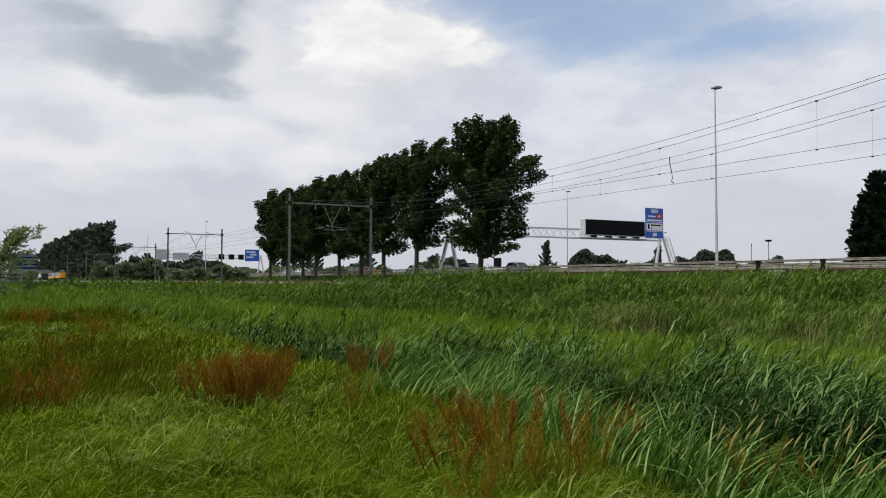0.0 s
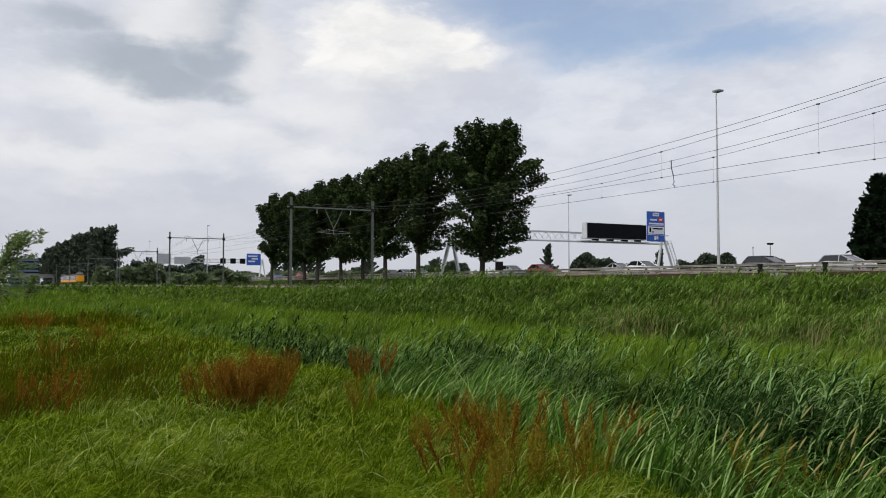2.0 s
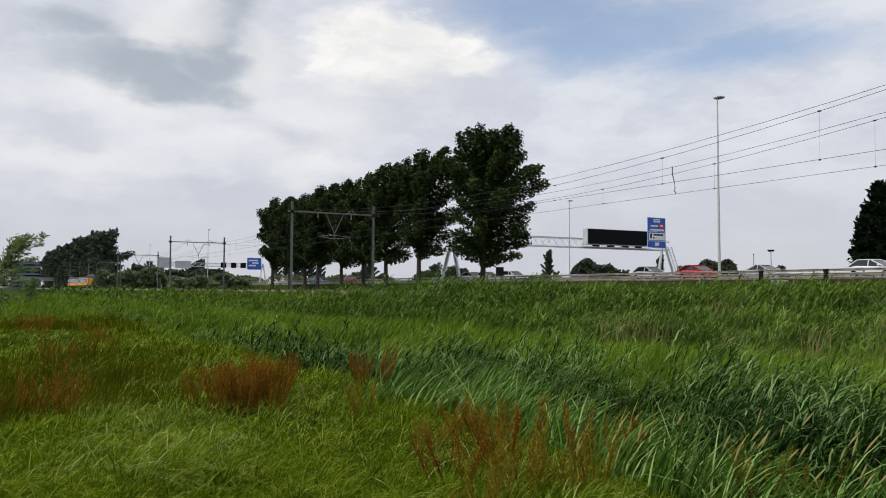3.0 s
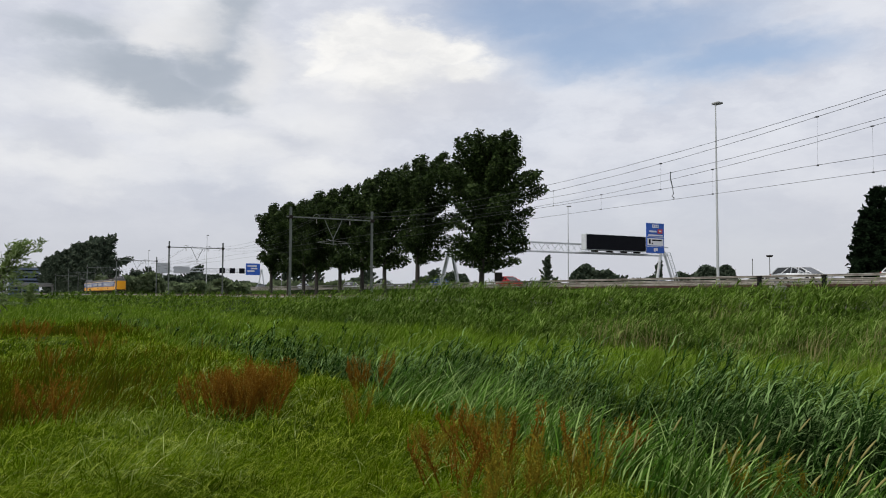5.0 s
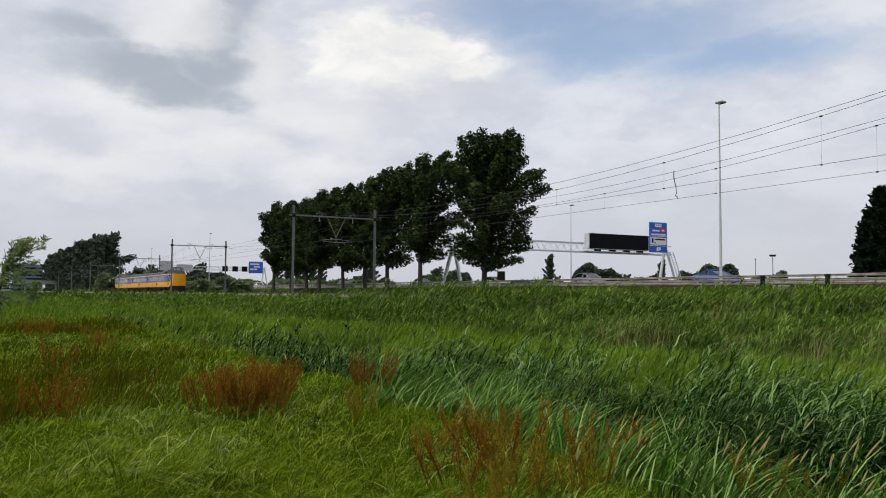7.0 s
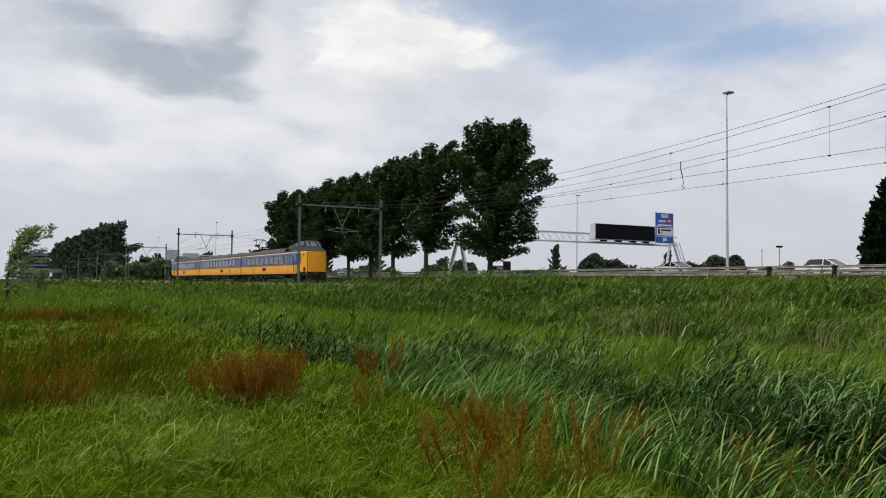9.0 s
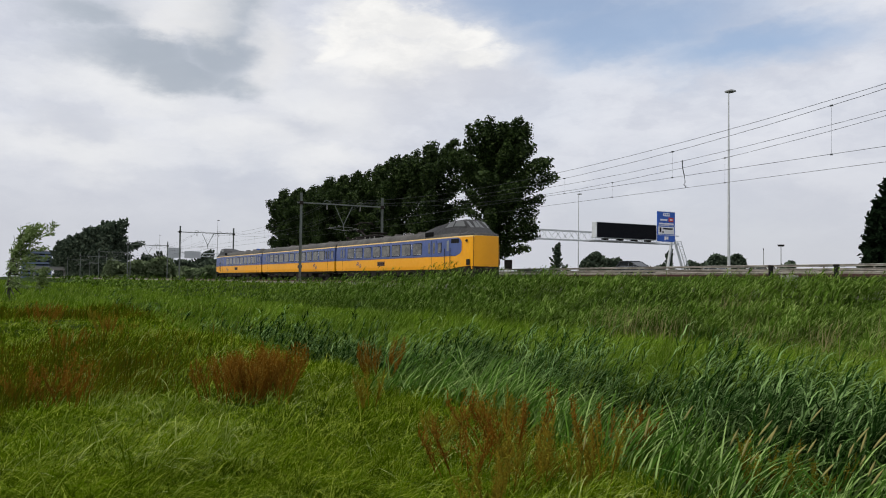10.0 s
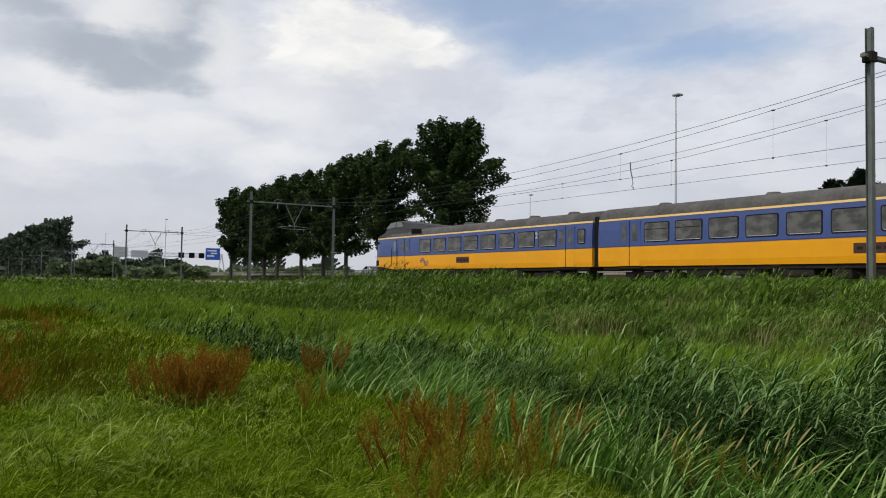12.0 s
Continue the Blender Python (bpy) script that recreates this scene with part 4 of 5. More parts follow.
def pantograph(body, x):
    """A raised collector, a folded one before it, and the high-voltage gear along the roof."""
    def frame_at(c):
        bm = bmesh.new()
        for y in (-0.55, 0.55):
            bar(bm, (c - 0.9, y, 4.34), (c + 0.9, y, 4.34), 0.06)
            for k in (-0.75, 0.75):
                bar(bm, (c + k, y, 4.0), (c + k, y, 4.34), 0.08, sides=8)
        for k in (-0.9, 0.9):
            bar(bm, (c + k, -0.55, 4.34), (c + k, 0.55, 4.34), 0.06)
        return part("pantograph_base", bm, UNDER, body)
    frame_at(x)
    bm = bmesh.new()
    bar(bm, (x + 0.8, 0, 4.4), (x - 0.85, 0, 5.0), 0.09)
    for y in (-0.3, 0.3):
        bar(bm, (x - 0.85, y * 0.6, 5.0), (x + 0.35, y * 1.6, 5.72), 0.04)
    bar(bm, (x - 0.7, 0, 4.9), (x + 0.3, 0, 5.62), 0.025)
    part("pantograph_arm", bm, UNDER, body)
    part("knee_joint", boxed((x - 1.0, -0.34, 4.88), (x - 0.72, 0.34, 5.12), 0.04), UNDER, body)
    bm = bmesh.new()
    for k in (-0.2, 0.2):
        bar(bm, (x + 0.4 + k, -0.6, 5.78), (x + 0.4 + k, 0.6, 5.78), 0.05)
        for s in (-1, 1):
            bar(bm, (x + 0.4 + k, s * 0.6, 5.78), (x + 0.4 + k, s * 0.95, 5.52), 0.035)
    for s in (-0.5, 0.5):
        bar(bm, (x + 0.1, s, 5.72), (x + 0.7, s, 5.72), 0.035)
    part("collector_head", bm, UNDER, body)
    c = x + 2.7
    frame_at(c)
    bm = bmesh.new()
    for y in (-0.3, 0.3):
        bar(bm, (c - 1.0, y, 4.44), (c + 1.0, y * 1.6, 4.52), 0.05)
    bar(bm, (c + 0.9, 0, 4.42), (c - 1.1, 0, 4.46), 0.08)
    for k in (0.85, 1.2):
        bar(bm, (c + k, -0.8, 4.6), (c + k, 0.8, 4.6), 0.06)
    part("folded_pantograph", bm, UNDER, body)
    part("cable_duct", boxed((x - 2.4, -0.62, 4.06), (x + 1.2, -0.30, 4.24), 0.04), UNDER, body)
    bm = bmesh.new()
    bar(bm, (x - 3.25, -0.4, 4.0), (x - 3.25, -0.4, 4.34), 0.09, sides=10)
    bar(bm, (x - 3.25, -0.4, 4.34), (x - 3.25, -0.4, 4.52), 0.17, sides=10)
    part("surge_arrester", bm, UNDER, body)
    for k in range(6):
        part("roof_insulator", bar(bmesh.new(), (x - 1.9 + 1.1 * k, -0.4, 4.0), (x - 1.9 + 1.1 * k, -0.4, 4.3), 0.06, sides=8), CONCRETE, body)


def build_train():
    train = empty("electric_train", (-413.9, TRACKS[0], RAIL), label="yellow and blue three-car electric train with raised driver's cabs", category="train")
    cars = []
    for i, (x1, x0) in enumerate(ENDS):
        c = carriage(train, x1, x0, (1, 0, -1)[i])
        cars.append(c)
        if i:
            part("gangway_bellows", boxed((x1 - 0.02, -1.22, 0.9), (x1 + 0.52, 1.22, 3.72), 0.05), BLACK, train)
    a, b, c = cars
    # leading carriage
    cab_front(a, ENDS[0][0], 1)
    for k in range(8):
        x = -7.69 - 2.087 * k
        side_window(a, x - 1.6, x, vent=k in (6, 7))
    side_door(a, -6.68, -5.14)
    side_window(a, -4.82, -4.29, 2.3, 3.05)
    side_door(a, -26.0, -24.55)
    for s in (-1, 1):
        part("cab_side_pane", boxed((-2.66, s * 1.402 - 0.01, 2.98), (-1.5, s * 1.402 + 0.01, 3.3), 0.02), BLACK, a)
    pantograph(a, -23.25)
    # middle carriage
    for k in range(10):
        x = -30.54 - 2.045 * k
        side_window(b, x - 1.58, x, vent=k in (8, 9))
    side_window(b, -28.5, -27.98, 2.3, 3.05)
    side_door(b, -30.3, -28.82)
    side_door(b, -52.35, -50.85)
    # rear carriage
    cab_front(c, ENDS[2][1], -1)
    side_door(c, -57.4, -55.9)
    side_window(c, -55.6, -55.06, 2.3, 3.05)
    for k in range(8):
        x = -57.53 - 2.024 * k
        side_window(c, x - 1.58, x, vent=k in (4, 7))
    side_door(c, -76.3, -74.8)
    for body, x in ((a, -16.6), (b, -39.4), (c, -68.2)):
        for s in (1, -1):
            part("notice_panel", boxed((x, -s * (HALF + 0.004) - 0.008, 1.36), (x + 1.6, -s * (HALF + 0.004) + 0.008, 1.76)), DARK_RED, body, "dark printed notice panel")
            for k in range(4):
                part("print_bar", boxed((x + 0.15 + 0.36 * k, -s * (HALF + 0.016) - 0.004, 1.5), (x + 0.38 + 0.36 * k, -s * (HALF + 0.016) + 0.004, 1.62)), UNDER, body)
    emblem(a, -21.0)
    emblem(b, -33.45)
    emblem(c, -72.54)
    class_mark(a, -9.53)
    class_mark(a, -22.07)
    class_mark(b, -32.4)
    class_mark(b, -48.44)
    class_mark(c, -59.34)
    for body, lo, hi in ((a, -16.5, -9.5), (b, -50, -31), (c, -68, -57)):
        for k in range(4):
            roof_fan(body, lo + (hi - lo) * k / 3)
    return train


train = build_train()

# ---- motorway ----


def build_road():
    sweep_road = sweep("road", [(-20.3, -0.25), (-20.3, 0.0), (20.3, 0.0), (20.3, -0.25)], [-2500, -400, -100, 0, 100, 500], 75.5, ROAD, ASPHALT)
    tagged(sweep_road, "worn dark asphalt motorway", "road", kind="structure")
    lines = empty("road_markings", label="white painted lane lines on the asphalt", category="road marking")
    for y in (57.4, 71.6, 79.0, 94.0):
        sweep("edge_line", [(-0.1, 0.0), (-0.1, 0.004), (0.1, 0.004), (0.1, 0.0)], [-900, -100, 200], y, ROAD, SIGN_WHITE, lines)
    dash = part("lane_dash", boxed((-1.5, -0.07, 0.0), (1.5, 0.07, 0.004)), SIGN_WHITE, lines)
    dash.location = (0, 61.2, ROAD)
    for y in (61.2, 64.8, 68.2, 82.6, 86.2, 89.8):
        for i in range(24):
            share("lane_dash", dash, lines, Matrix.Translation((60 - 12 * i, y, ROAD)))


build_road()
WAVE = [(0.0, 0.0), (0.035, 0.04), (0.035, 0.09), (0.0, 0.13), (0.0, 0.18), (0.035, 0.22), (0.035, 0.27), (0.0, 0.31), (-0.012, 0.31), (0.022, 0.27), (0.022, 0.22), (-0.012, 0.18), (-0.012, 0.13), (0.022, 0.09), (0.022, 0.04), (-0.012, 0.0)]


def guard_rail(y, top, rails=1, lo=-330.0, hi=60.0, drop=0.55, tall=1.0):
    g = empty("guard_rail", (0, 0, 0), label="galvanised steel crash barrier beside the motorway", category="guard rail", group="guard rails along the motorway")
    for k in range(rails):
        sweep("rail_beam", [(-a, tall * (b - 0.31)) for a, b in WAVE], [lo, -100, 0, hi], y, top - drop * k, RAILING, g)
    first = part("post", boxed((-0.05, 0.0, -1.05 - drop * (rails - 1)), (0.05, 0.1, 0.0), 0.01), RAILING, g)
    first.location = (hi, y, top)
    for i in range(1, 96):
        share("post", first, g, Matrix.Translation((hi - 4.0 * i, y, top)))
    return g


guard_rail(54.0, 3.36, 3, drop=0.30, tall=0.62)
kerb = sweep("edge_board", [(-0.06, -0.55), (0.06, -0.55), (0.06, 0.0), (-0.06, 0.0)], [-90, -50, -10, 40], 53.75, 2.62, DARK_RED)
tagged(kerb, "rusty brown board along the foot of the crash barrier", "edge board", kind="structure")
guard_rail(74.4, 3.42, 1)
guard_rail(96.2, 3.42, 1)


def truss(bm, x, y0, y1, z0, z1, w, r=0.075, pitch=2.4):
    """A box truss along y."""
    for sx in (-w / 2, w / 2):
        for z in (z0, z1):
            box(bm, (x + sx - r, y0, z - r), (x + sx + r, y1, z + r))
    k = max(2, round((y1 - y0) / pitch))
    for i in range(k):
        a, b = y0 + (y1 - y0) * i / k, y0 + (y1 - y0) * (i + 1) / k
        m = (a + b) / 2
        for sx in (-w / 2, w / 2):
            bar(bm, (x + sx, a, z0), (x + sx, m, z1), r * 0.55, sides=4)
            bar(bm, (x + sx, m, z1), (x + sx, b, z0), r * 0.55, sides=4)
        for z in (z0, z1):
            bar(bm, (x - w / 2, a, z), (x + w / 2, m, z), r * 0.4, sides=4)
    return bm


def leg(x, y, z0, z1, spread, lean):
    bm = bmesh.new()
    bar(bm, (x - 0.5, y - spread * 0.45, z0), (x, y + lean, z1), 0.26, 0.22, 4)
    bar(bm, (x + 0.5, y + spread * 0.55, z0), (x, y + lean + 0.2, z1), 0.26, 0.22, 4)
    return bm


def sign_rows(sheet, x, y0, y1, z0, z1):
    """Writing too small to read: plain bars."""
    h, w = z1 - z0, y1 - y0
    def strip(name, a, b, c, d, mat, lift=0.03):
        part(name, boxed((x, y0 + w * a, z0 + h * b), (x + lift, y0 + w * c, z0 + h * d)), mat, sheet)
    strip("border_line", 0.02, 0.985, 0.98, 0.995, SIGN_WHITE, 0.02)
    strip("route_shield", 0.32, 0.84, 0.68, 0.95, SIGN_WHITE)
    for k in range(3):
        strip("text_bar", 0.37 + 0.1 * k, 0.88, 0.43 + 0.1 * k, 0.92, SIGN_BLUE, 0.035)
    strip("text_bar", 0.16, 0.69, 0.56, 0.745, SIGN_WHITE)
    strip("route_mark", 0.63, 0.66, 0.90, 0.80, SIGN_RED)
    strip("route_print", 0.69, 0.705, 0.84, 0.755, SIGN_WHITE, 0.035)
    strip("text_bar", 0.10, 0.565, 0.92, 0.615, SIGN_WHITE)
    strip("divider", 0.02, 0.525, 0.98, 0.54, SIGN_WHITE)
    strip("white_field", 0.05, 0.25, 0.95, 0.49, SIGN_WHITE)
    strip("text_bar", 0.30, 0.40, 0.86, 0.45, PANEL_BLACK, 0.035)
    strip("arrow_mark", 0.12, 0.30, 0.22, 0.46, PANEL_BLACK, 0.035)
    strip("text_bar", 0.28, 0.29, 0.36, 0.34, PANEL_BLACK, 0.035)
    strip("divider", 0.02, 0.21, 0.98, 0.225, SIGN_WHITE)
    strip("exit_mark", 0.40, 0.05, 0.50, 0.17, SIGN_WHITE)
    strip("exit_mark", 0.52, 0.07, 0.62, 0.17, SIGN_WHITE)


def build_gantry():
    x, z0, z1 = -95.0, 7.95, 9.25
    g = empty("sign_gantry", (0, 0, 0), label="pale grey lattice gantry across the motorway", category="sign gantry", group="sign gantries")
    part("truss", truss(bmesh.new(), x, 52.6, 93.0, z0, z1, 1.3), TRUSS, g)
    part("leg", leg(x, 54.0, ROAD - 0.6, z0 + 0.1, 2.6, 0.2), TRUSS, g)
    part("leg", leg(x, 93.0, ROAD - 0.6, z1, 3.4, -0.6), TRUSS, g)
    part("footing", boxed((x - 1.2, 52.0, ROAD - 1.6), (x + 1.2, 56.2, ROAD - 0.4), 0.05), CONCRETE, g)
    part("footing", boxed((x - 1.2, 90.6, ROAD - 1.6), (x + 1.2, 96.0, ROAD - 0.02), 0.05), CONCRETE, g)
    bm = bmesh.new()
    for s in (0, 0.7):
        bar(bm, (x + 0.9, 92.6 + s, z1 - 0.8), (x + 0.9, 95.0 + s, ROAD), 0.06, sides=5)
    for k in range(14):
        f = k / 14
        bar(bm, (x + 0.9, 92.6 + 2.4 * f, z1 - 0.8 - (z1 - 0.8 - ROAD) * f), (x + 0.9, 93.3 + 2.4 * f, z1 - 0.8 - (z1 - 0.8 - ROAD) * f), 0.04, sides=4)
    part("ladder", bm, TRUSS, g)
    part("walkway", boxed((x + 0.65, 75.6, z0 + 0.05), (x + 1.5, 88.2, z0 + 0.15)), TRUSS, g)
    b = part("display_box", boxed((x + 0.7, 75.9, 8.35), (x + 1.75, 87.5, 10.72), 0.06), TRUSS, g, "long variable message sign, switched off")
    part("display_face", boxed((x + 1.74, 76.05, 8.45), (x + 1.79, 87.42, 10.62)), PANEL_BLACK, b)
    for y in (77.8, 80.6, 83.4, 86.0):
        part("display_bracket", boxed((x + 0.6, y, 8.1), (x + 1.6, y + 0.5, 8.36)), UNDER, b)
    s = part("direction_sign", boxed((x + 0.75, 88.45, 8.30), (x + 0.87, 92.1, 12.95), 0.03), SIGN_BLUE, g, "tall blue direction sign with white writing")
    sign_rows(s, x + 0.865, 88.45, 92.1, 8.30, 12.95)
    part("post_bracket", boxed((x + 0.6, 89.6, 8.2), (x + 0.76, 89.9, 12.4)), TRUSS, g)
    part("post_bracket", boxed((x + 0.6, 91.0, 8.2), (x + 0.76, 91.3, 12.4)), TRUSS, g)
    # farther gantry
    x = -300.0
    g = empty("sign_gantry", (0, 0, 0), label="distant gantry with small lane displays and a blue sign", category="sign gantry", group="sign gantries")
    part("truss", truss(bmesh.new(), x, 52.5, 90.5, 9.7, 10.9, 1.3, 0.09), TRUSS, g)
    part("leg", leg(x, 54.0, ROAD - 0.6, 9.9, 2.2, 0.2), TRUSS, g)
    part("leg", leg(x, 90.0, ROAD - 0.6, 10.8, 2.8, 0.0), TRUSS, g)
    for y in (74.3, 78.0, 81.5):
        part("lane_display", boxed((x + 0.7, y, 9.3), (x + 1.3, y + 1.9, 11.2), 0.05), PANEL_BLACK, g, "black lane display, switched off")
    for y, w in ((52.4, 4.6), (58.2, 5.6)):
        part("sign_back", boxed((x + 0.7, y, 9.0), (x + 0.85, y + w, 11.5 if w > 5 else 12.6), 0.02), SIGN_BACK, g, "bare back of a direction sign")
    s = part("direction_sign", boxed((x + 0.75, 84.0, 8.8), (x + 0.9, 89.3, 13.1), 0.03), SIGN_BLUE, g, "blue direction sign with white writing")
    for k, (a, c, b) in enumerate(((0.1, 0.75, 0.72), (0.35, 0.8, 0.5), (0.1, 0.6, 0.28))):
        part("text_bar", boxed((x + 0.9, 84 + 5.3 * a, 8.8 + 4.3 * b), (x + 0.93, 84 + 5.3 * c, 8.8 + 4.3 * (b + 0.12))), SIGN_WHITE, s)


build_gantry()


def lamp_post(x, y, z, h, r=0.085):
    p = empty("lamp_post", (x, y, z), label="tall slender galvanised lamp post with a flat head", category="lamp post", group="lamp posts by the motorway")
    part("pole", bar(bmesh.new(), (0, 0, 0), (0, 0, h), r * 1.5, r * 0.6, 10), POLE, p)
    part("collar", bar(bmesh.new(), (0, 0, 0), (0, 0, 1.1), r * 1.8, r * 1.8, 10), POLE, p)
    part("lamp_head", boxed((-0.35, -0.12, h - 0.02), (0.4, 0.5, h + 0.16), 0.05), GALV, p)


lamp_post(-49.6, 54.7, ROAD - 0.4, 16.0)
lamp_post(-123.8, 96.5, ROAD - 0.4, 16.3)
lamp_post(-235, 54.7, ROAD - 0.4, 16.0)
lamp_post(-330, 54.7, ROAD - 0.4, 16.0)


def build_sign_small():
    p = empty("direction_post", (-218.0, 72.0, ROAD), label="small blue road sign on two posts", category="road sign")
    for y in (-0.9, 0.9):
        part("post", bar(bmesh.new(), (0, y, -0.1), (0, y, 6.4), 0.07), GALV, p)
    part("sheet", boxed((0.05, -1.4, 5.0), (0.12, 1.4, 6.6), 0.02), SIGN_BLUE, p)
    part("text_bar", boxed((0.12, -1.0, 5.6), (0.14, 1.0, 5.95)), SIGN_WHITE, p)
    c = empty("sign_board", (-86.0, 56.0, ROAD), label="dark back of a small road sign on a post", category="road sign")
    part("post", bar(bmesh.new(), (0, 0, -0.3), (0, 0, 1.7), 0.05), GALV, c)
    part("sheet", boxed((0.05, -0.55, 0.7), (0.1, 0.6, 1.85), 0.02), UNDER, c)


build_sign_small()


def light_mast(az, r, h, wide):
    p = empty("light_mast", (-r * math.cos(radians(az)), r * math.sin(radians(az)), 0.2), label="slender distant mast with a flat head above the trees", category="mast", group="distant masts")
    part("pole", bar(bmesh.new(), (0, 0, 0), (0, 0, h), 0.18, 0.12, 8), GALV, p)
    part("head", bar(bmesh.new(), (0, 0, h - 0.5), (0, 0, h + 0.1), wide * 0.8, wide, 10), UNDER, p)


light_mast(51.0, 300, 15.4, 1.2)
light_mast(49.95, 320, 15.0, 0.2)


def car_mesh(paint, length=4.4, width=1.78, height=1.48, kind="hatch"):
    """A car facing +x: lofted body, glazed cabin, wheels, lamps."""
    top = empty("car", (0, 0, 0))
    L = length / 2
    lower = [(-L, 0.55, 0.80), (-L + 0.12, 0.50, 0.95), (-L * 0.6, 0.47, 0.97), (0, 0.46, 0.94), (L * 0.42, 0.46, 0.91), (L * 0.75, 0.47, 0.80), (L - 0.1, 0.5, 0.72), (L, 0.55, 0.62)]
    bm = bmesh.new()
    rings = []
    for x, w, t in lower:
        half = width * (0.5 if abs(x) < L * 0.8 else 0.44)
        rings.append([bm.verts.new((x, y, z)) for y, z in ((-half * 0.94, 0.24), (-half, 0.5), (-half * 0.97, t - 0.1), (-half * 0.86, t), (half * 0.86, t), (half * 0.97, t - 0.1), (half, 0.5), (half * 0.94, 0.24))])
    for a, b in zip(rings, rings[1:]):
        for i in range(8):
            bm.faces.new((a[i], a[(i + 1) % 8], b[(i + 1) % 8], b[i]))
    bm.faces.new(rings[0])
    bm.faces.new(rings[-1])
    body = part("body", bm, paint, top, smooth=False)
    back = -L + (0.25 if kind != "saloon" else 0.9)
    cab = [(back, 0.95, 0.0), (back + {"hatch": 0.62, "saloon": 0.85, "estate": 0.45}[kind], height - 0.07, 1.0), (-0.25, height, 1.0), (L * 0.08, height - 0.07, 1.0), (L * 0.54, 0.90, 0.0)]
    def cabin(inset, z_cut):
        bm = bmesh.new()
        rr = []
        for x, z, f in cab:
            h = width * (0.43 if f == 0 else 0.36) + inset
            rr.append([bm.verts.new((x, -width * 0.44 - inset, 0.89)), bm.verts.new((x, -h, z + inset)), bm.verts.new((x, h, z + inset)), bm.verts.new((x, width * 0.44 + inset, 0.89))])
        for a, b in zip(rr, rr[1:]):
            for i in range(3):
                bm.faces.new((a[i], a[i + 1], b[i + 1], b[i]))
        return bm
    part("cabin_glass", cabin(0.0, 0), CAR_GLASS, top)
    bm = bmesh.new()
    w = width * 0.365
    box(bm, (cab[1][0], -w, height - 0.06), (cab[3][0], w, height + 0.012), 0.03)
    for s in (-1, 1):
        for i, j in ((0, 1), (3, 4)):
            bar(bm, (cab[i][0], s * width * 0.435, cab[i][1]), (cab[j][0], s * (w if j != 4 else width * 0.435), cab[j][1]), 0.045, sides=5)
        bar(bm, (-0.15, s * width * 0.44, 0.95), (-0.15, s * w, height - 0.02), 0.045, sides=5)
    part("roof", bm, paint, top)
    for s in (-1, 1):
        for x in (-L * 0.62, L * 0.64):
            wh = part("wheel", bar(bmesh.new(), (x, s * (width / 2 - 0.2), 0.31), (x, s * (width / 2 + 0.005), 0.31), 0.31, 0.31, 18), BLACK, top)
            part("rim", bar(bmesh.new(), (x, s * (width / 2), 0.31), (x, s * (width / 2 + 0.015), 0.31), 0.2, 0.2, 12), GALV, wh)
        part("headlight", boxed((L - 0.22, s * width * 0.36 - 0.16, 0.58), (L - 0.02, s * width * 0.36 + 0.12, 0.72), 0.03), SIGN_WHITE, top)
        part("tail_light", boxed((-L - 0.005, s * width * 0.36 - 0.12, 0.66), (-L + 0.15, s * width * 0.36 + 0.12, 0.86), 0.02), SIGN_RED, top)
        part("mirror", boxed((L * 0.36, s * (width / 2 + 0.06) - 0.09, 0.95), (L * 0.36 + 0.15, s * (width / 2 + 0.06) + 0.07, 1.08), 0.03), paint, top)
    part("bumper", boxed((L - 0.06, -width * 0.42, 0.28), (L + 0.03, width * 0.42, 0.48), 0.03), BLACK, top)
    return top


def paint(name, c):
    return material(name, c, tuple(v * 0.93 for v in c), 1.0, 0.25, 0.1, 0.0, 10.0, gloss=0.6)


WHITE_P = paint("white car paint", (0.75, 0.76, 0.77))
SILVER_P = paint("silver car paint", (0.42, 0.44, 0.46))
RED_P = paint("red car paint", (0.52, 0.02, 0.018))
BLUE_P = paint("blue car paint", (0.02, 0.09, 0.36))
DARK_P = paint("dark grey car paint", (0.045, 0.05, 0.055))
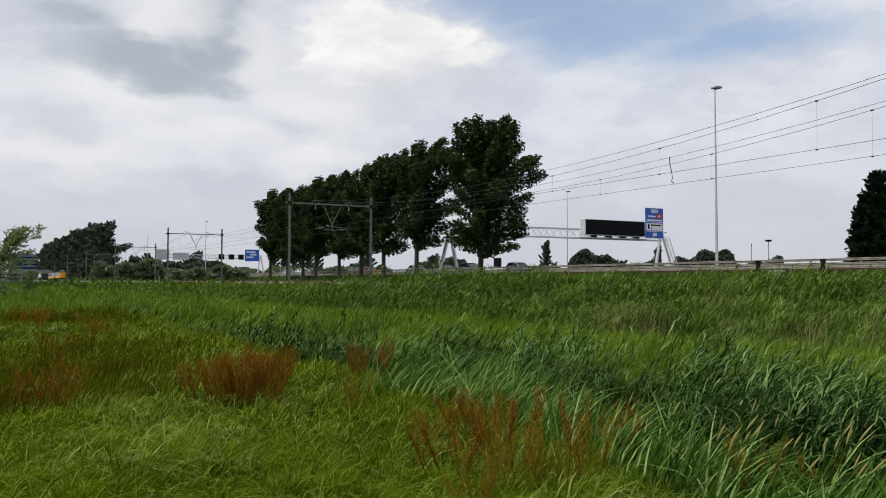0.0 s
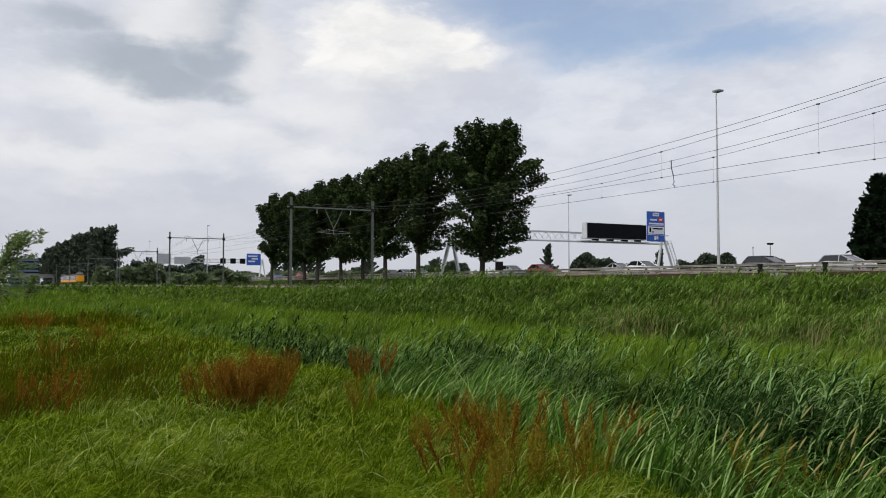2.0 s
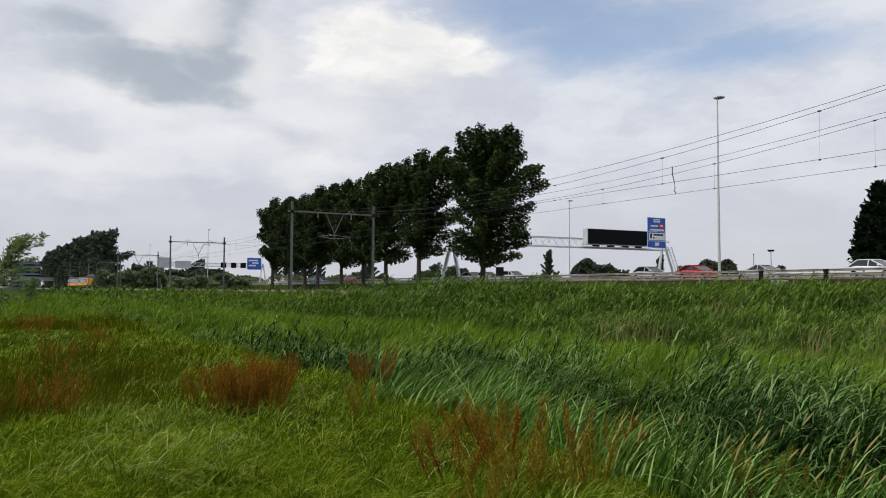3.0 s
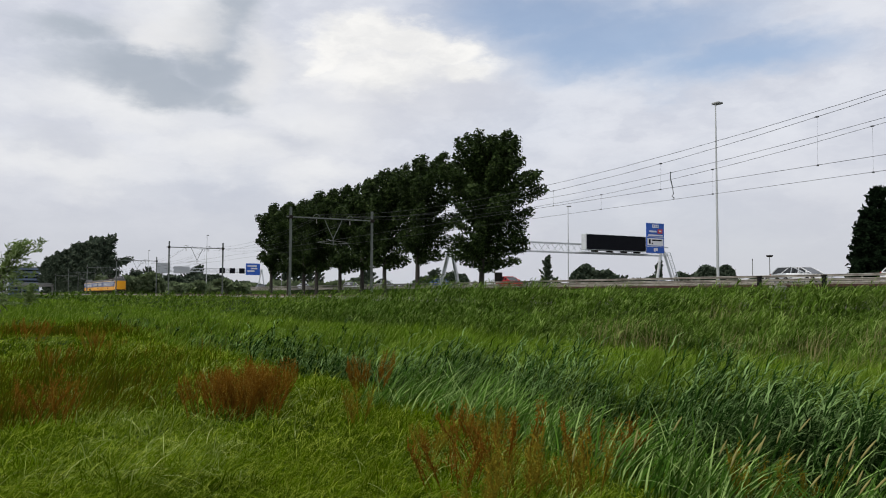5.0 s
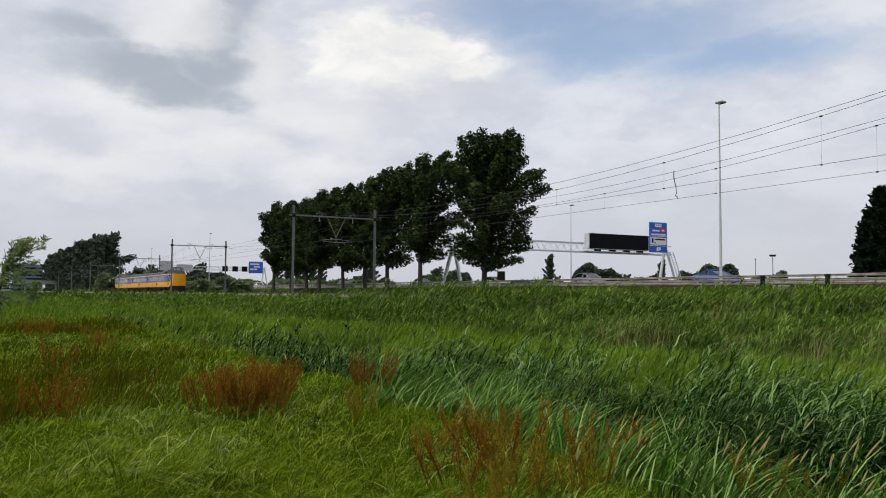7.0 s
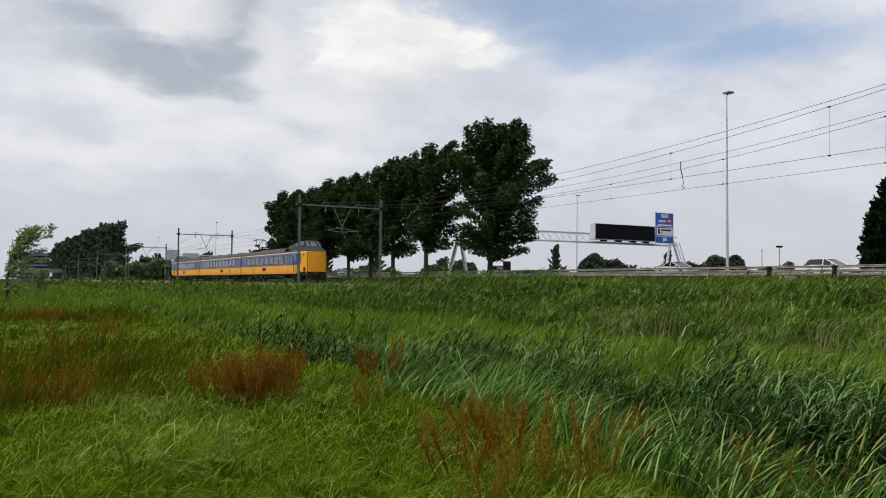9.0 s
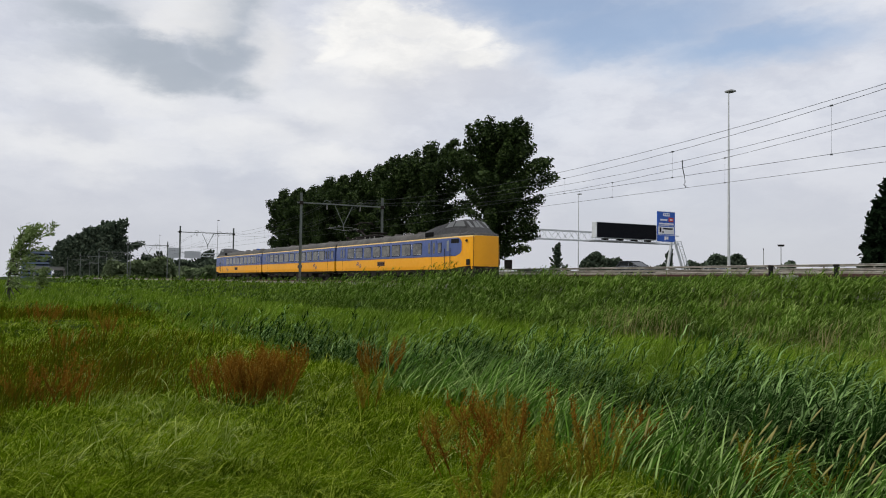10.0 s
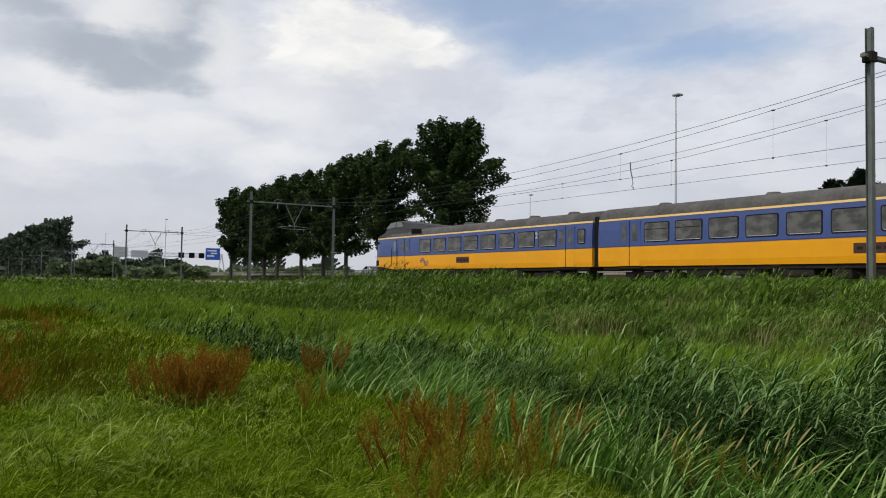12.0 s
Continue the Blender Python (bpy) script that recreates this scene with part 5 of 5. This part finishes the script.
# paint, word, shape, lane, seconds, place along the road at that time, speed
TRAFFIC = [
    (DARK_P, "dark grey", "estate", 60.0, 1.6, -58.9, 25.0), (WHITE_P, "white", "hatch", 60.0, 2.5, -51.7, 25.5),
    (RED_P, "red", "hatch", 60.0, 3.0, -57.0, 25.5), (SILVER_P, "silver", "hatch", 60.0, 3.0, -63.5, 25.5),
    (WHITE_P, "white", "estate", 60.0, 4.8, -41.0, 26.5), (SILVER_P, "silver", "estate", 60.0, 5.0, -45.7, 26.5),
    (RED_P, "red", "hatch", 60.0, 6.5, -48.9, 27.0), (BLUE_P, "blue", "saloon", 60.0, 6.8, -60.4, 26.5),
    (SILVER_P, "silver", "hatch", 60.0, 7.1, -71.0, 27.0), (SILVER_P, "silver", "saloon", 60.0, 9.2, -55.5, 27.0),
    (DARK_P, "dark grey", "estate", 60.0, 10.5, -54.0, 26.5), (SILVER_P, "silver", "estate", 63.2, 0.9, -70.0, 24.0),
    (WHITE_P, "white", "hatch", 80.8, 1.6, -59.7, -30.0), (WHITE_P, "white", "estate", 80.8, 9.8, -63.6, -25.5),
    (WHITE_P, "white", "hatch", 60.0, 1.0, -145.0, 25.0), (SILVER_P, "silver", "saloon", 63.2, 0.0, -112.0, 20.0),
    (WHITE_P, "white", "estate", 60.0, 9.0, -150.0, 27.0), (SILVER_P, "silver", "hatch", 84.4, 0.5, -130.0, -27.0),
    (DARK_P, "dark grey", "saloon", 84.4, 4.0, -60.0, -28.0), (WHITE_P, "white", "hatch", 80.8, 6.5, -160.0, -27.0),
    (WHITE_P, "white", "estate", 63.2, 5.0, -150.0, 26.0), (SILVER_P, "silver", "hatch", 80.8, 12.0, -130.0, -27.0),
    (WHITE_P, "white", "hatch", 60.0, 12.0, -118.0, 27.0), (DARK_P, "dark grey", "hatch", 80.8, 3.2, -120.0, -27.0),
]
CARS = []
for pt, word, kind, lane, t0, x0, v in TRAFFIC:
    c = car_mesh(pt, {"hatch": 4.1, "estate": 4.6, "saloon": 4.5}[kind], 1.78, {"hatch": 1.46, "estate": 1.48, "saloon": 1.42}[kind], kind)
    shape = {"hatch": "hatchback", "estate": "estate car", "saloon": "saloon car"}[kind]
    tagged(c, f"{word} {shape} with dark windows driving on the motorway", "car", "cars on the motorway")
    turn = 0 if v > 0 else 180
    c.matrix_basis = pose(x0 - v * t0, lane, ROAD + 0.004, 0, 0, turn)
    CARS.append((c, lane, t0, x0, v, turn))

# ---- trees ----


def leaf_mesh(name, centres, normals_rng, size, mat, parent, aspect=1.5):
    """Leaf sprays: two crossed kite-shaped leaves at every centre."""
    n = len(centres)
    rng = normals_rng
    a = rng.normal(size=(n, 3)) + np.array([0.35, 0.55, -0.1])
    a /= np.linalg.norm(a, axis=1)[:, None]
    b = np.cross(a, rng.normal(size=(n, 3)))
    b /= np.linalg.norm(b, axis=1)[:, None]
    s = size * rng.uniform(0.6, 1.4, n)[:, None]
    v = np.stack([centres - a * s * aspect * 0.5, centres + b * s * 0.42 - a * s * 0.1, centres + a * s * aspect * 0.6, centres - b * s * 0.42 - a * s * 0.1], 1)
    me = bpy.data.meshes.new(name)
    me.vertices.add(4 * n)
    me.vertices.foreach_set("co", v.reshape(-1))
    me.loops.add(4 * n)
    me.loops.foreach_set("vertex_index", np.arange(4 * n, dtype=np.int32))
    me.polygons.add(n)
    me.polygons.foreach_set("loop_start", np.arange(0, 4 * n, 4, dtype=np.int32))
    me.update(calc_edges=True)
    me.materials.append(mat)
    ob = new(name, me)
    ob.parent = parent
    return ob


def plume(rng, a, mid, b, n, wide, wind):
    """Leaf places along a limb: full before its end, tapering to a tip that the wind bends over."""
    u = rng.random(n) ** 0.8
    a, mid, b = (np.array(tuple(p)) for p in (a, mid, b))
    c = ((1 - u) ** 2)[:, None] * a + (2 * u * (1 - u))[:, None] * mid + (u ** 2)[:, None] * b
    r = wide * (0.25 + 1.5 * u * (1.12 - u) ** 0.7)
    d = rng.normal(size=(n, 3))
    d /= np.linalg.norm(d, axis=1)[:, None]
    c += d * (r * rng.random(n) ** 0.45)[:, None]
    return c + np.array(tuple(wind)) * (u ** 3 * 0.9)[:, None]


def poplar(seed, height=18.5, radius=4.2, clear=3.6, leaves=9000, size=0.30, lean=1.3, leaf=None, name="poplar_tree", label="tall dark-leaved roadside poplar swept by the wind", category="tree", group="row of poplars", limbs=38, steep=0.55, aspect=1.5, even=0.45):
    """Trunk with rising limbs; the leaves hang in plumes along the limbs, so that the outline is ragged and sky shows between."""
    rng = np.random.default_rng(seed)
    tree = empty(name, label=label, category=category, group=group)
    bm = bmesh.new()
    w = Vector((0.545, 0.84, 0)) * lean
    def stem(f):
        return Vector((0.25 * math.sin(3 * f + seed), 0.25 * math.cos(2.2 * f + seed), height * 0.90 * f)) + w * f * f
    fs = [k / 9 for k in range(10)]
    tube(bm, [stem(f) for f in fs], [0.27 * (1 - f) ** 0.8 * height / 18 + 0.03 for f in fs], 9)
    made = []
    low = clear / height
    for i in range(limbs):
        f = low + (0.98 - low) * ((i + rng.random()) / limbs) ** 0.85
        f0 = max(0.08, f - 0.16)
        a = 2.4 * i + rng.uniform(-0.5, 0.5)
        g = (f - low) / (1 - low)
        r = radius * (0.74 + 0.36 * g) * min(1.0, 2.1 * (1.05 - g)) ** 0.7 * rng.uniform(even, 1.15)
        p0 = stem(f0)
        rise = steep * r * (0.25 + 0.9 * g)
        tip = stem(f) + Vector((math.cos(a) * r, math.sin(a) * r, rise * rng.uniform(0.3, 1.15) - 2.3 * (1 - g) ** 2)) + w * 0.3
        mid = p0.lerp(tip, 0.5) + Vector((0, 0, 0.12 * r))
        tube(bm, [p0, mid, tip], [0.09 * (1.15 - f), 0.055 * (1.15 - f), 0.012], 5)
        made.append((p0, mid, tip, radius * rng.uniform(0.11, 0.23), (tip - p0).length))
    part("trunk", bm, BARK, tree)
    share_of = np.array([m[4] * m[3] for m in made])
    each = np.maximum(8, leaves * share_of / share_of.sum()).astype(int)
    centres = np.concatenate([plume(rng, p0, mid, tip, n, wide, w * 0.45) for (p0, mid, tip, wide, _), n in zip(made, each)])
    centres[:, 2] = np.maximum(centres[:, 2], clear * 0.5)
    leaf_mesh("crown", centres, rng, size, leaf or LEAF, tree, aspect)
    return tree


def plant_row():
    kinds = [poplar(5, 21.2, 6.4, 6.8, 50000, 0.23, 0.7, limbs=58, steep=0.42, even=0.66), poplar(8, 20.2, 5.8, 8.0, 30000, 0.23, 1.2), poplar(15, 20.8, 6.1, 8.4, 32000, 0.23, 1.3), poplar(21, 19.8, 5.8, 7.8, 30000, 0.23, 1.1)]
    spots = [(-78.7, 0, 1.0), (-94.7, 2, 1.0), (-103.7, 1, 1.03), (-112.0, 3, 1.0), (-121.9, 1, 0.97), (-130.0, 2, 0.95), (-137.6, 3, 0.98), (-147.0, 1, 0.96), (-155.0, 2, 0.97)]
    used = set()
    for i, (x, k, s) in enumerate(spots):
        z = float(ground_z(x, ROW)) - 0.05
        m = pose(x, ROW + 0.4 * math.sin(i * 2.1), z, 0, 0, 0 if k not in used else (i * 23) % 50 - 25)
        if k in used:
            kinds[k].scale = (s, s, s)
            copy_thing(kinds[k], m)
            kinds[k].scale = (1, 1, 1)
        else:
            used.add(k)
            kinds[k].matrix_basis = m


plant_row()


def far_trees():
    """Tree belts and lone trees in the distance."""
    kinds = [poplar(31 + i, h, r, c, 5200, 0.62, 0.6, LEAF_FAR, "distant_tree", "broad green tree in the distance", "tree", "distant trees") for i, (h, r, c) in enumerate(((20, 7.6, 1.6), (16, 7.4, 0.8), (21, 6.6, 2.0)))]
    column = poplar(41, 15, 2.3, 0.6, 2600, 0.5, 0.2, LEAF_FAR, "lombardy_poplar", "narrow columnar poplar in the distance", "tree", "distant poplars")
    rng = random.Random(5)
    spots = []
    for x in range(-386, -735, -12):
        spots.append((x, 46 + rng.uniform(-2, 2), rng.choice((0, 2)), rng.uniform(1.42, 1.54)))
    # belts beyond the motorway: bearing from the track's far end, distance, size
    for az, r, s in [(11.25, 520, 0.78), (11.6, 520, 0.86), (11.95, 520, 0.8), (13.3, 600, 0.5), (14.2, 640, 0.5), (23.2, 420, 0.62), (23.9, 430, 0.8), (25.4, 400, 0.5), (27.6, 420, 0.72), (28.6, 410, 0.78), (29.7, 400, 0.7), (30.6, 420, 0.62), (33.8, 380, 0.4),
                     (36.2, 360, 0.45), (37.0, 370, 0.5), (39.0, 330, 0.5), (39.8, 325, 0.58), (40.5, 330, 0.52), (41.7, 340, 0.5), (42.5, 330, 0.45), (45.4, 360, 0.46), (46.2, 340, 0.48), (47.0, 330, 0.5), (47.9, 330, 0.54), (48.6, 320, 0.46), (50.2, 340, 0.4), (50.7, 300, 0.4), (51.2, 290, 0.44), (51.7, 290, 0.38), (54.4, 240, 0.42), (8.6, 430, 0.75), (9.4, 450, 0.68), (15.2, 560, 0.7)]:
        spots.append((-r * math.cos(radians(az)), r * math.sin(radians(az)), rng.choice((0, 1, 2)), s))
    used = set()
    for x, y, k, s in spots:
        m = pose(x, y, float(ground_z(x, y)) - 0.1, 0, 0, rng.uniform(-60, 60))
        t = kinds[k]
        t.scale = (s, s, s)
        if k in used:
            copy_thing(t, m)
        else:
            used.add(k)
            t.matrix_basis = m @ Matrix.Diagonal((s, s, s, 1))
    first = True
    for az, r, s in [(36.5, 330, 1.35), (44.0, 340, 1.15), (12.25, 500, 1.3), (12.5, 500, 1.38), (12.72, 500, 1.36), (19.0, 420, 1.25), (19.5, 420, 1.35), (20.0, 420, 1.3), (20.6, 420, 1.3), (18.3, 420, 1.2), (17.6, 420, 1.3)]:
        m = pose(-r * math.cos(radians(az)), r * math.sin(radians(az)), 0.3, 0, 0, rng.uniform(0, 60))
        column.scale = (s, s, s)
        if first:
            column.matrix_basis = m @ Matrix.Diagonal((s, s, s, 1))
            first = False
        else:
            copy_thing(column, m)


far_trees()


def hedge(name, az0, az1, r, h, count, mat, label, size=0.8):
    """A low belt of bushes: leaf sprays heaped over woody stems."""
    rng = np.random.default_rng(int(az0 * 10 + r))
    t = empty(name, label=label, category="bushes", kind="stuff")
    az = np.radians(rng.uniform(az0, az1, count))
    rr = r + rng.uniform(-6, 6, count)
    x, y = -rr * np.cos(az), rr * np.sin(az)
    edge = np.clip(np.minimum(az - np.radians(az0), np.radians(az1) - az) / 0.008, 0, 1) ** 0.5
    lump = edge * (0.80 + 0.12 * np.sin(az * 85) + 0.07 * np.sin(az * 231 + 1))
    z = ground_z(x, y) + h * np.clip(lump, 0.2, 1.2) * rng.random(count) ** 0.55
    leaf_mesh("foliage", np.stack([x, y, z], -1), rng, size, mat, t)
    return t


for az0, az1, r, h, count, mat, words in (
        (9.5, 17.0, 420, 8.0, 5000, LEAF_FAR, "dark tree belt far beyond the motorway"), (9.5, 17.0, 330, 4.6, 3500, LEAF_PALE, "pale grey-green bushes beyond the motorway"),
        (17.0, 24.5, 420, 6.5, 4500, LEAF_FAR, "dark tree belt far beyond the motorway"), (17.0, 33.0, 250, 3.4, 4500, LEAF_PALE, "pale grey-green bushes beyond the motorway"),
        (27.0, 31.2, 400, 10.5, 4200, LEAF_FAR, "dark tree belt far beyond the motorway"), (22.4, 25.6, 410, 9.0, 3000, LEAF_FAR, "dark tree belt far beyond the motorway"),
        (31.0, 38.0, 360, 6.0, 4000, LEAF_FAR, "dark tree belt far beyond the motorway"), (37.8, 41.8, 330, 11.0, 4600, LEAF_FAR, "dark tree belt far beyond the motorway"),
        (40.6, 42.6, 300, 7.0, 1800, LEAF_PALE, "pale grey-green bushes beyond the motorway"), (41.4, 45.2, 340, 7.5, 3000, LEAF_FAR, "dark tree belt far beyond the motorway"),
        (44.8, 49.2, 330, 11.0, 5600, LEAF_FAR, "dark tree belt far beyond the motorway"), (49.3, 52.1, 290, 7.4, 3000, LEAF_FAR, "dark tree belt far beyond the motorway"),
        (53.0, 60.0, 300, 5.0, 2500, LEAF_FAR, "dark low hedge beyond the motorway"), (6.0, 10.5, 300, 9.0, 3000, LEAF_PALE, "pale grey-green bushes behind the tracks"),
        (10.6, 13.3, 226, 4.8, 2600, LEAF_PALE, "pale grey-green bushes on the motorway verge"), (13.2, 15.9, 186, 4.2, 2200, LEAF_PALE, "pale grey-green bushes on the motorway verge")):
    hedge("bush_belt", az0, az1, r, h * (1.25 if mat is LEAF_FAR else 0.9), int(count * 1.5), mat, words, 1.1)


def conifer(seed, h, r, leaders=3):
    """A dense cypress-like tree: upswept tapering sprays in tiers round one tall and a few lower leaders."""
    rng = np.random.default_rng(seed)
    t = empty("conifer", label="dense black-green conifer behind the crash barrier", category="conifer", group="conifers")
    bm = bmesh.new()
    tube(bm, [Vector((0, 0, 0)), Vector((0, 0, h * 0.5)), Vector((0, 0, h * 0.97))], [0.3, 0.18, 0.03], 8)
    part("trunk", bm, BARK, t)
    cs = []
    tops = [(Vector((0, 0, 0)), h, r)]
    for k in range(leaders):
        a = rng.uniform(0, 6.28)
        tops.append((Vector((math.cos(a) * r * 0.4, math.sin(a) * r * 0.4, 0)), h * rng.uniform(0.72, 0.88), r * 0.6))
    for foot, hh, rr in tops:
        for i in range(150):
            f = (i + rng.random()) / 150
            a = 2.4 * i + rng.uniform(-0.4, 0.4)
            out = rr * (1 - f) ** 0.5 * rng.uniform(0.72, 1.22) + 0.15
            p0 = foot + Vector((0, 0, hh * 0.93 * f))
            tip = p0 + Vector((math.cos(a) * out, math.sin(a) * out, 0.3 + out * rng.uniform(0.25, 0.6)))
            mid = p0.lerp(tip, 0.55) + Vector((0, 0, -0.12 * out))
            cs.append(plume(rng, p0, mid, tip, 75, 0.16 * rr * (1 - f) ** 0.5 + 0.1, (0.05, 0.08, 0.05)))
    leaf_mesh("needles", np.concatenate(cs), rng, 0.26, LEAF_FIR, t, 2.2)
    return t


con = conifer(4, 15.0, 4.0)
con.matrix_basis = pose(-64.0, 100.0, 1.4)
for x, y, s in ((-60.4, 100.5, 1.07), (-55.6, 101.0, 0.97), (-66.6, 101.5, 0.60)):
    con.scale = (s, s, s)
    copy_thing(con, pose(x, y, 1.4, 0, 0, x * 40))
con.scale = (1, 1, 1)


def willow():
    t = poplar(52, 6.0, 1.75, 2.0, 2600, 0.10, 1.6, LEAF_WILLOW, "young_willow", "young feathery willow with silvery leaves in the meadow", "tree", "", limbs=34, steep=0.8, aspect=3.4)
    t.matrix_basis = pose(-66.0, 0.8, 0.0)
    b = poplar(55, 3.0, 1.0, 0.3, 2200, 0.12, 0.5, LEAF_WILLOW, "willow_bush", "small green bush beside the young willow", "bush", "")
    b.matrix_basis = pose(-92.0, 3.4, 0.0)


willow()

# ---- distant buildings ----


def build_far():
    b = empty("office_block", (-900, 34.5, 0), label="blue-grey office block in the distance", category="building")
    wall = part("wall", boxed((-15, -14, 0), (15, 12, 26.5)), BLUE_FAR, b)
    part("roof", boxed((-15.3, -14.3, 26.5), (15.3, 12.3, 27.3)), CONCRETE, b)
    for k in range(7):
        part("window_band", boxed((14.98, -13, 2.5 + 3.4 * k), (15.1, 11, 4.0 + 3.4 * k)), CAR_GLASS, wall)
    v = empty("viaduct", (-620, 0, 0), label="low concrete viaduct across the tracks", category="bridge")
    part("deck", boxed((-6, 18, 6.3), (6, 66, 7.8), 0.1), CONCRETE, v)
    part("parapet", boxed((5.8, 18, 7.8), (6.1, 66, 8.8)), GALV, v)
    for y in (22, 28.5, 40.5, 47, 54, 60):
        part("pier", boxed((-4, y - 0.5, 0.0), (4, y + 0.5, 6.3), 0.05), CONCRETE, v)


BLUE_FAR = material("blue-grey cladding", (0.10, 0.14, 0.22), (0.13, 0.17, 0.25), 0.2, 0.6)
build_far()

# ---- dock plants in the meadow ----


def dock(seed, h, mat, stems=7):
    """A seeding dock: ribbed stems with side branches crowded with rust-brown seeds, thinning upwards."""
    rng = np.random.default_rng(seed)
    t = empty("dock_plant", label="seeding rust-brown dock plant in the meadow", category="dock plant", group="dock plants")
    bm = bmesh.new()
    cs = []
    for s in range(stems):
        a = rng.uniform(0, 6.28)
        foot = Vector((math.cos(a) * 0.12 * rng.random() * stems / 5, math.sin(a) * 0.12 * rng.random() * stems / 5, -0.05))
        hh = h * rng.uniform(0.7, 1.05)
        tip = foot + Vector((math.cos(a) * 0.24 + 0.08, math.sin(a) * 0.24 + 0.12, hh))
        mid = (foot + tip) / 2 + Vector((0, 0, 0.05))
        tube(bm, [foot, mid, tip], [0.007, 0.006, 0.002], 5)
        for k in range(9):
            f = 0.42 + 0.55 * k / 9
            p = foot.lerp(tip, f)
            b = rng.uniform(0, 6.28)
            q = p + Vector((math.cos(b) * 0.10 * (1.2 - f), math.sin(b) * 0.10 * (1.2 - f), 0.13))
            tube(bm, [p, q], [0.003, 0.0015], 4)
            for j in range(15):
                u = rng.random() * 1.05
                cs.append(tuple(p.lerp(q, u) + Vector(rng.normal(0, 0.013, 3))))
    part("stem", bm, mat, t)["kind"] = "stuff"
    leaf_mesh("seed_head", np.array(cs), rng, 0.014, mat, t, 1.3)["kind"] = "stuff"
    return t


def plant_docks():
    kinds = [dock(2, 0.68, DOCK, 10), dock(5, 0.62, DOCK, 6), dock(7, 0.62, DOCK_GREEN, 8), dock(9, 0.55, DOCK_GREEN, 6)]
    rng = random.Random(3)
    spots = []
    for k in range(17):
        az, r = radians(rng.gauss(15.4, 1.7)), rng.uniform(10.9, 12.8)
        spots.append((-r * math.cos(az), r * math.sin(az), rng.choice((0, 0, 1))))
    spots += [(-11.4, 0.3, 1), (-11.2, 0.78, 0), (-11.5, 0.55, 1), (-12.0, 5.3, 1), (-12.3, 5.5, 0)]
    spots += [(-6.2, 5.15, 0), (-7.6, 4.9, 2), (-5.3, 3.2, 3), (-5.45, 3.35, 2)]
    for k in range(7):
        spots.append((-6.1 + rng.uniform(-0.9, 0.7), 4.2 + rng.uniform(-0.5, 0.5), rng.choice((2, 2, 3, 0))))
    for k in range(6):
        spots.append((-8.4 + rng.uniform(-1.0, 1.0), 4.5 + rng.uniform(-0.5, 0.6), rng.choice((2, 3))))
    spots += [(-4.7, 5.6, 2), (-4.5, 5.9, 2)]
    for k in range(14):
        az, r = radians(rng.gauss(4, 3)), rng.uniform(18, 40)
        spots.append((-r * math.cos(az), r * math.sin(az), rng.choice((0, 1, 2, 2))))
    used = set()
    for x, y, k in spots:
        s = rng.uniform(0.85, 1.25) if k < 2 else rng.uniform(0.6, 1.05)
        m = pose(x, y, float(ground_z(x, y)), 0, 0, rng.uniform(0, 360))
        kinds[k].scale = (s, s, s)
        if k in used:
            copy_thing(kinds[k], m)
        else:
            used.add(k)
            kinds[k].matrix_basis = m @ Matrix.Diagonal((s, s, s, 1))


plant_docks()

# ---- what moves ----


def motions():
    walk(train, [(t, Matrix.Translation((-34.2 + 36.6 * (t - 10.5), TRACKS[0], RAIL))) for t in (0.0, 3.0, 6.0, 9.0, 12.0)])
    for c, lane, t0, x0, v, turn in CARS:
        walk(c, [(t, pose(x0 + v * (t - t0), lane, ROAD + 0.004, 0, 0, turn)) for t in (0.0, 6.0, 12.0)])


motions()
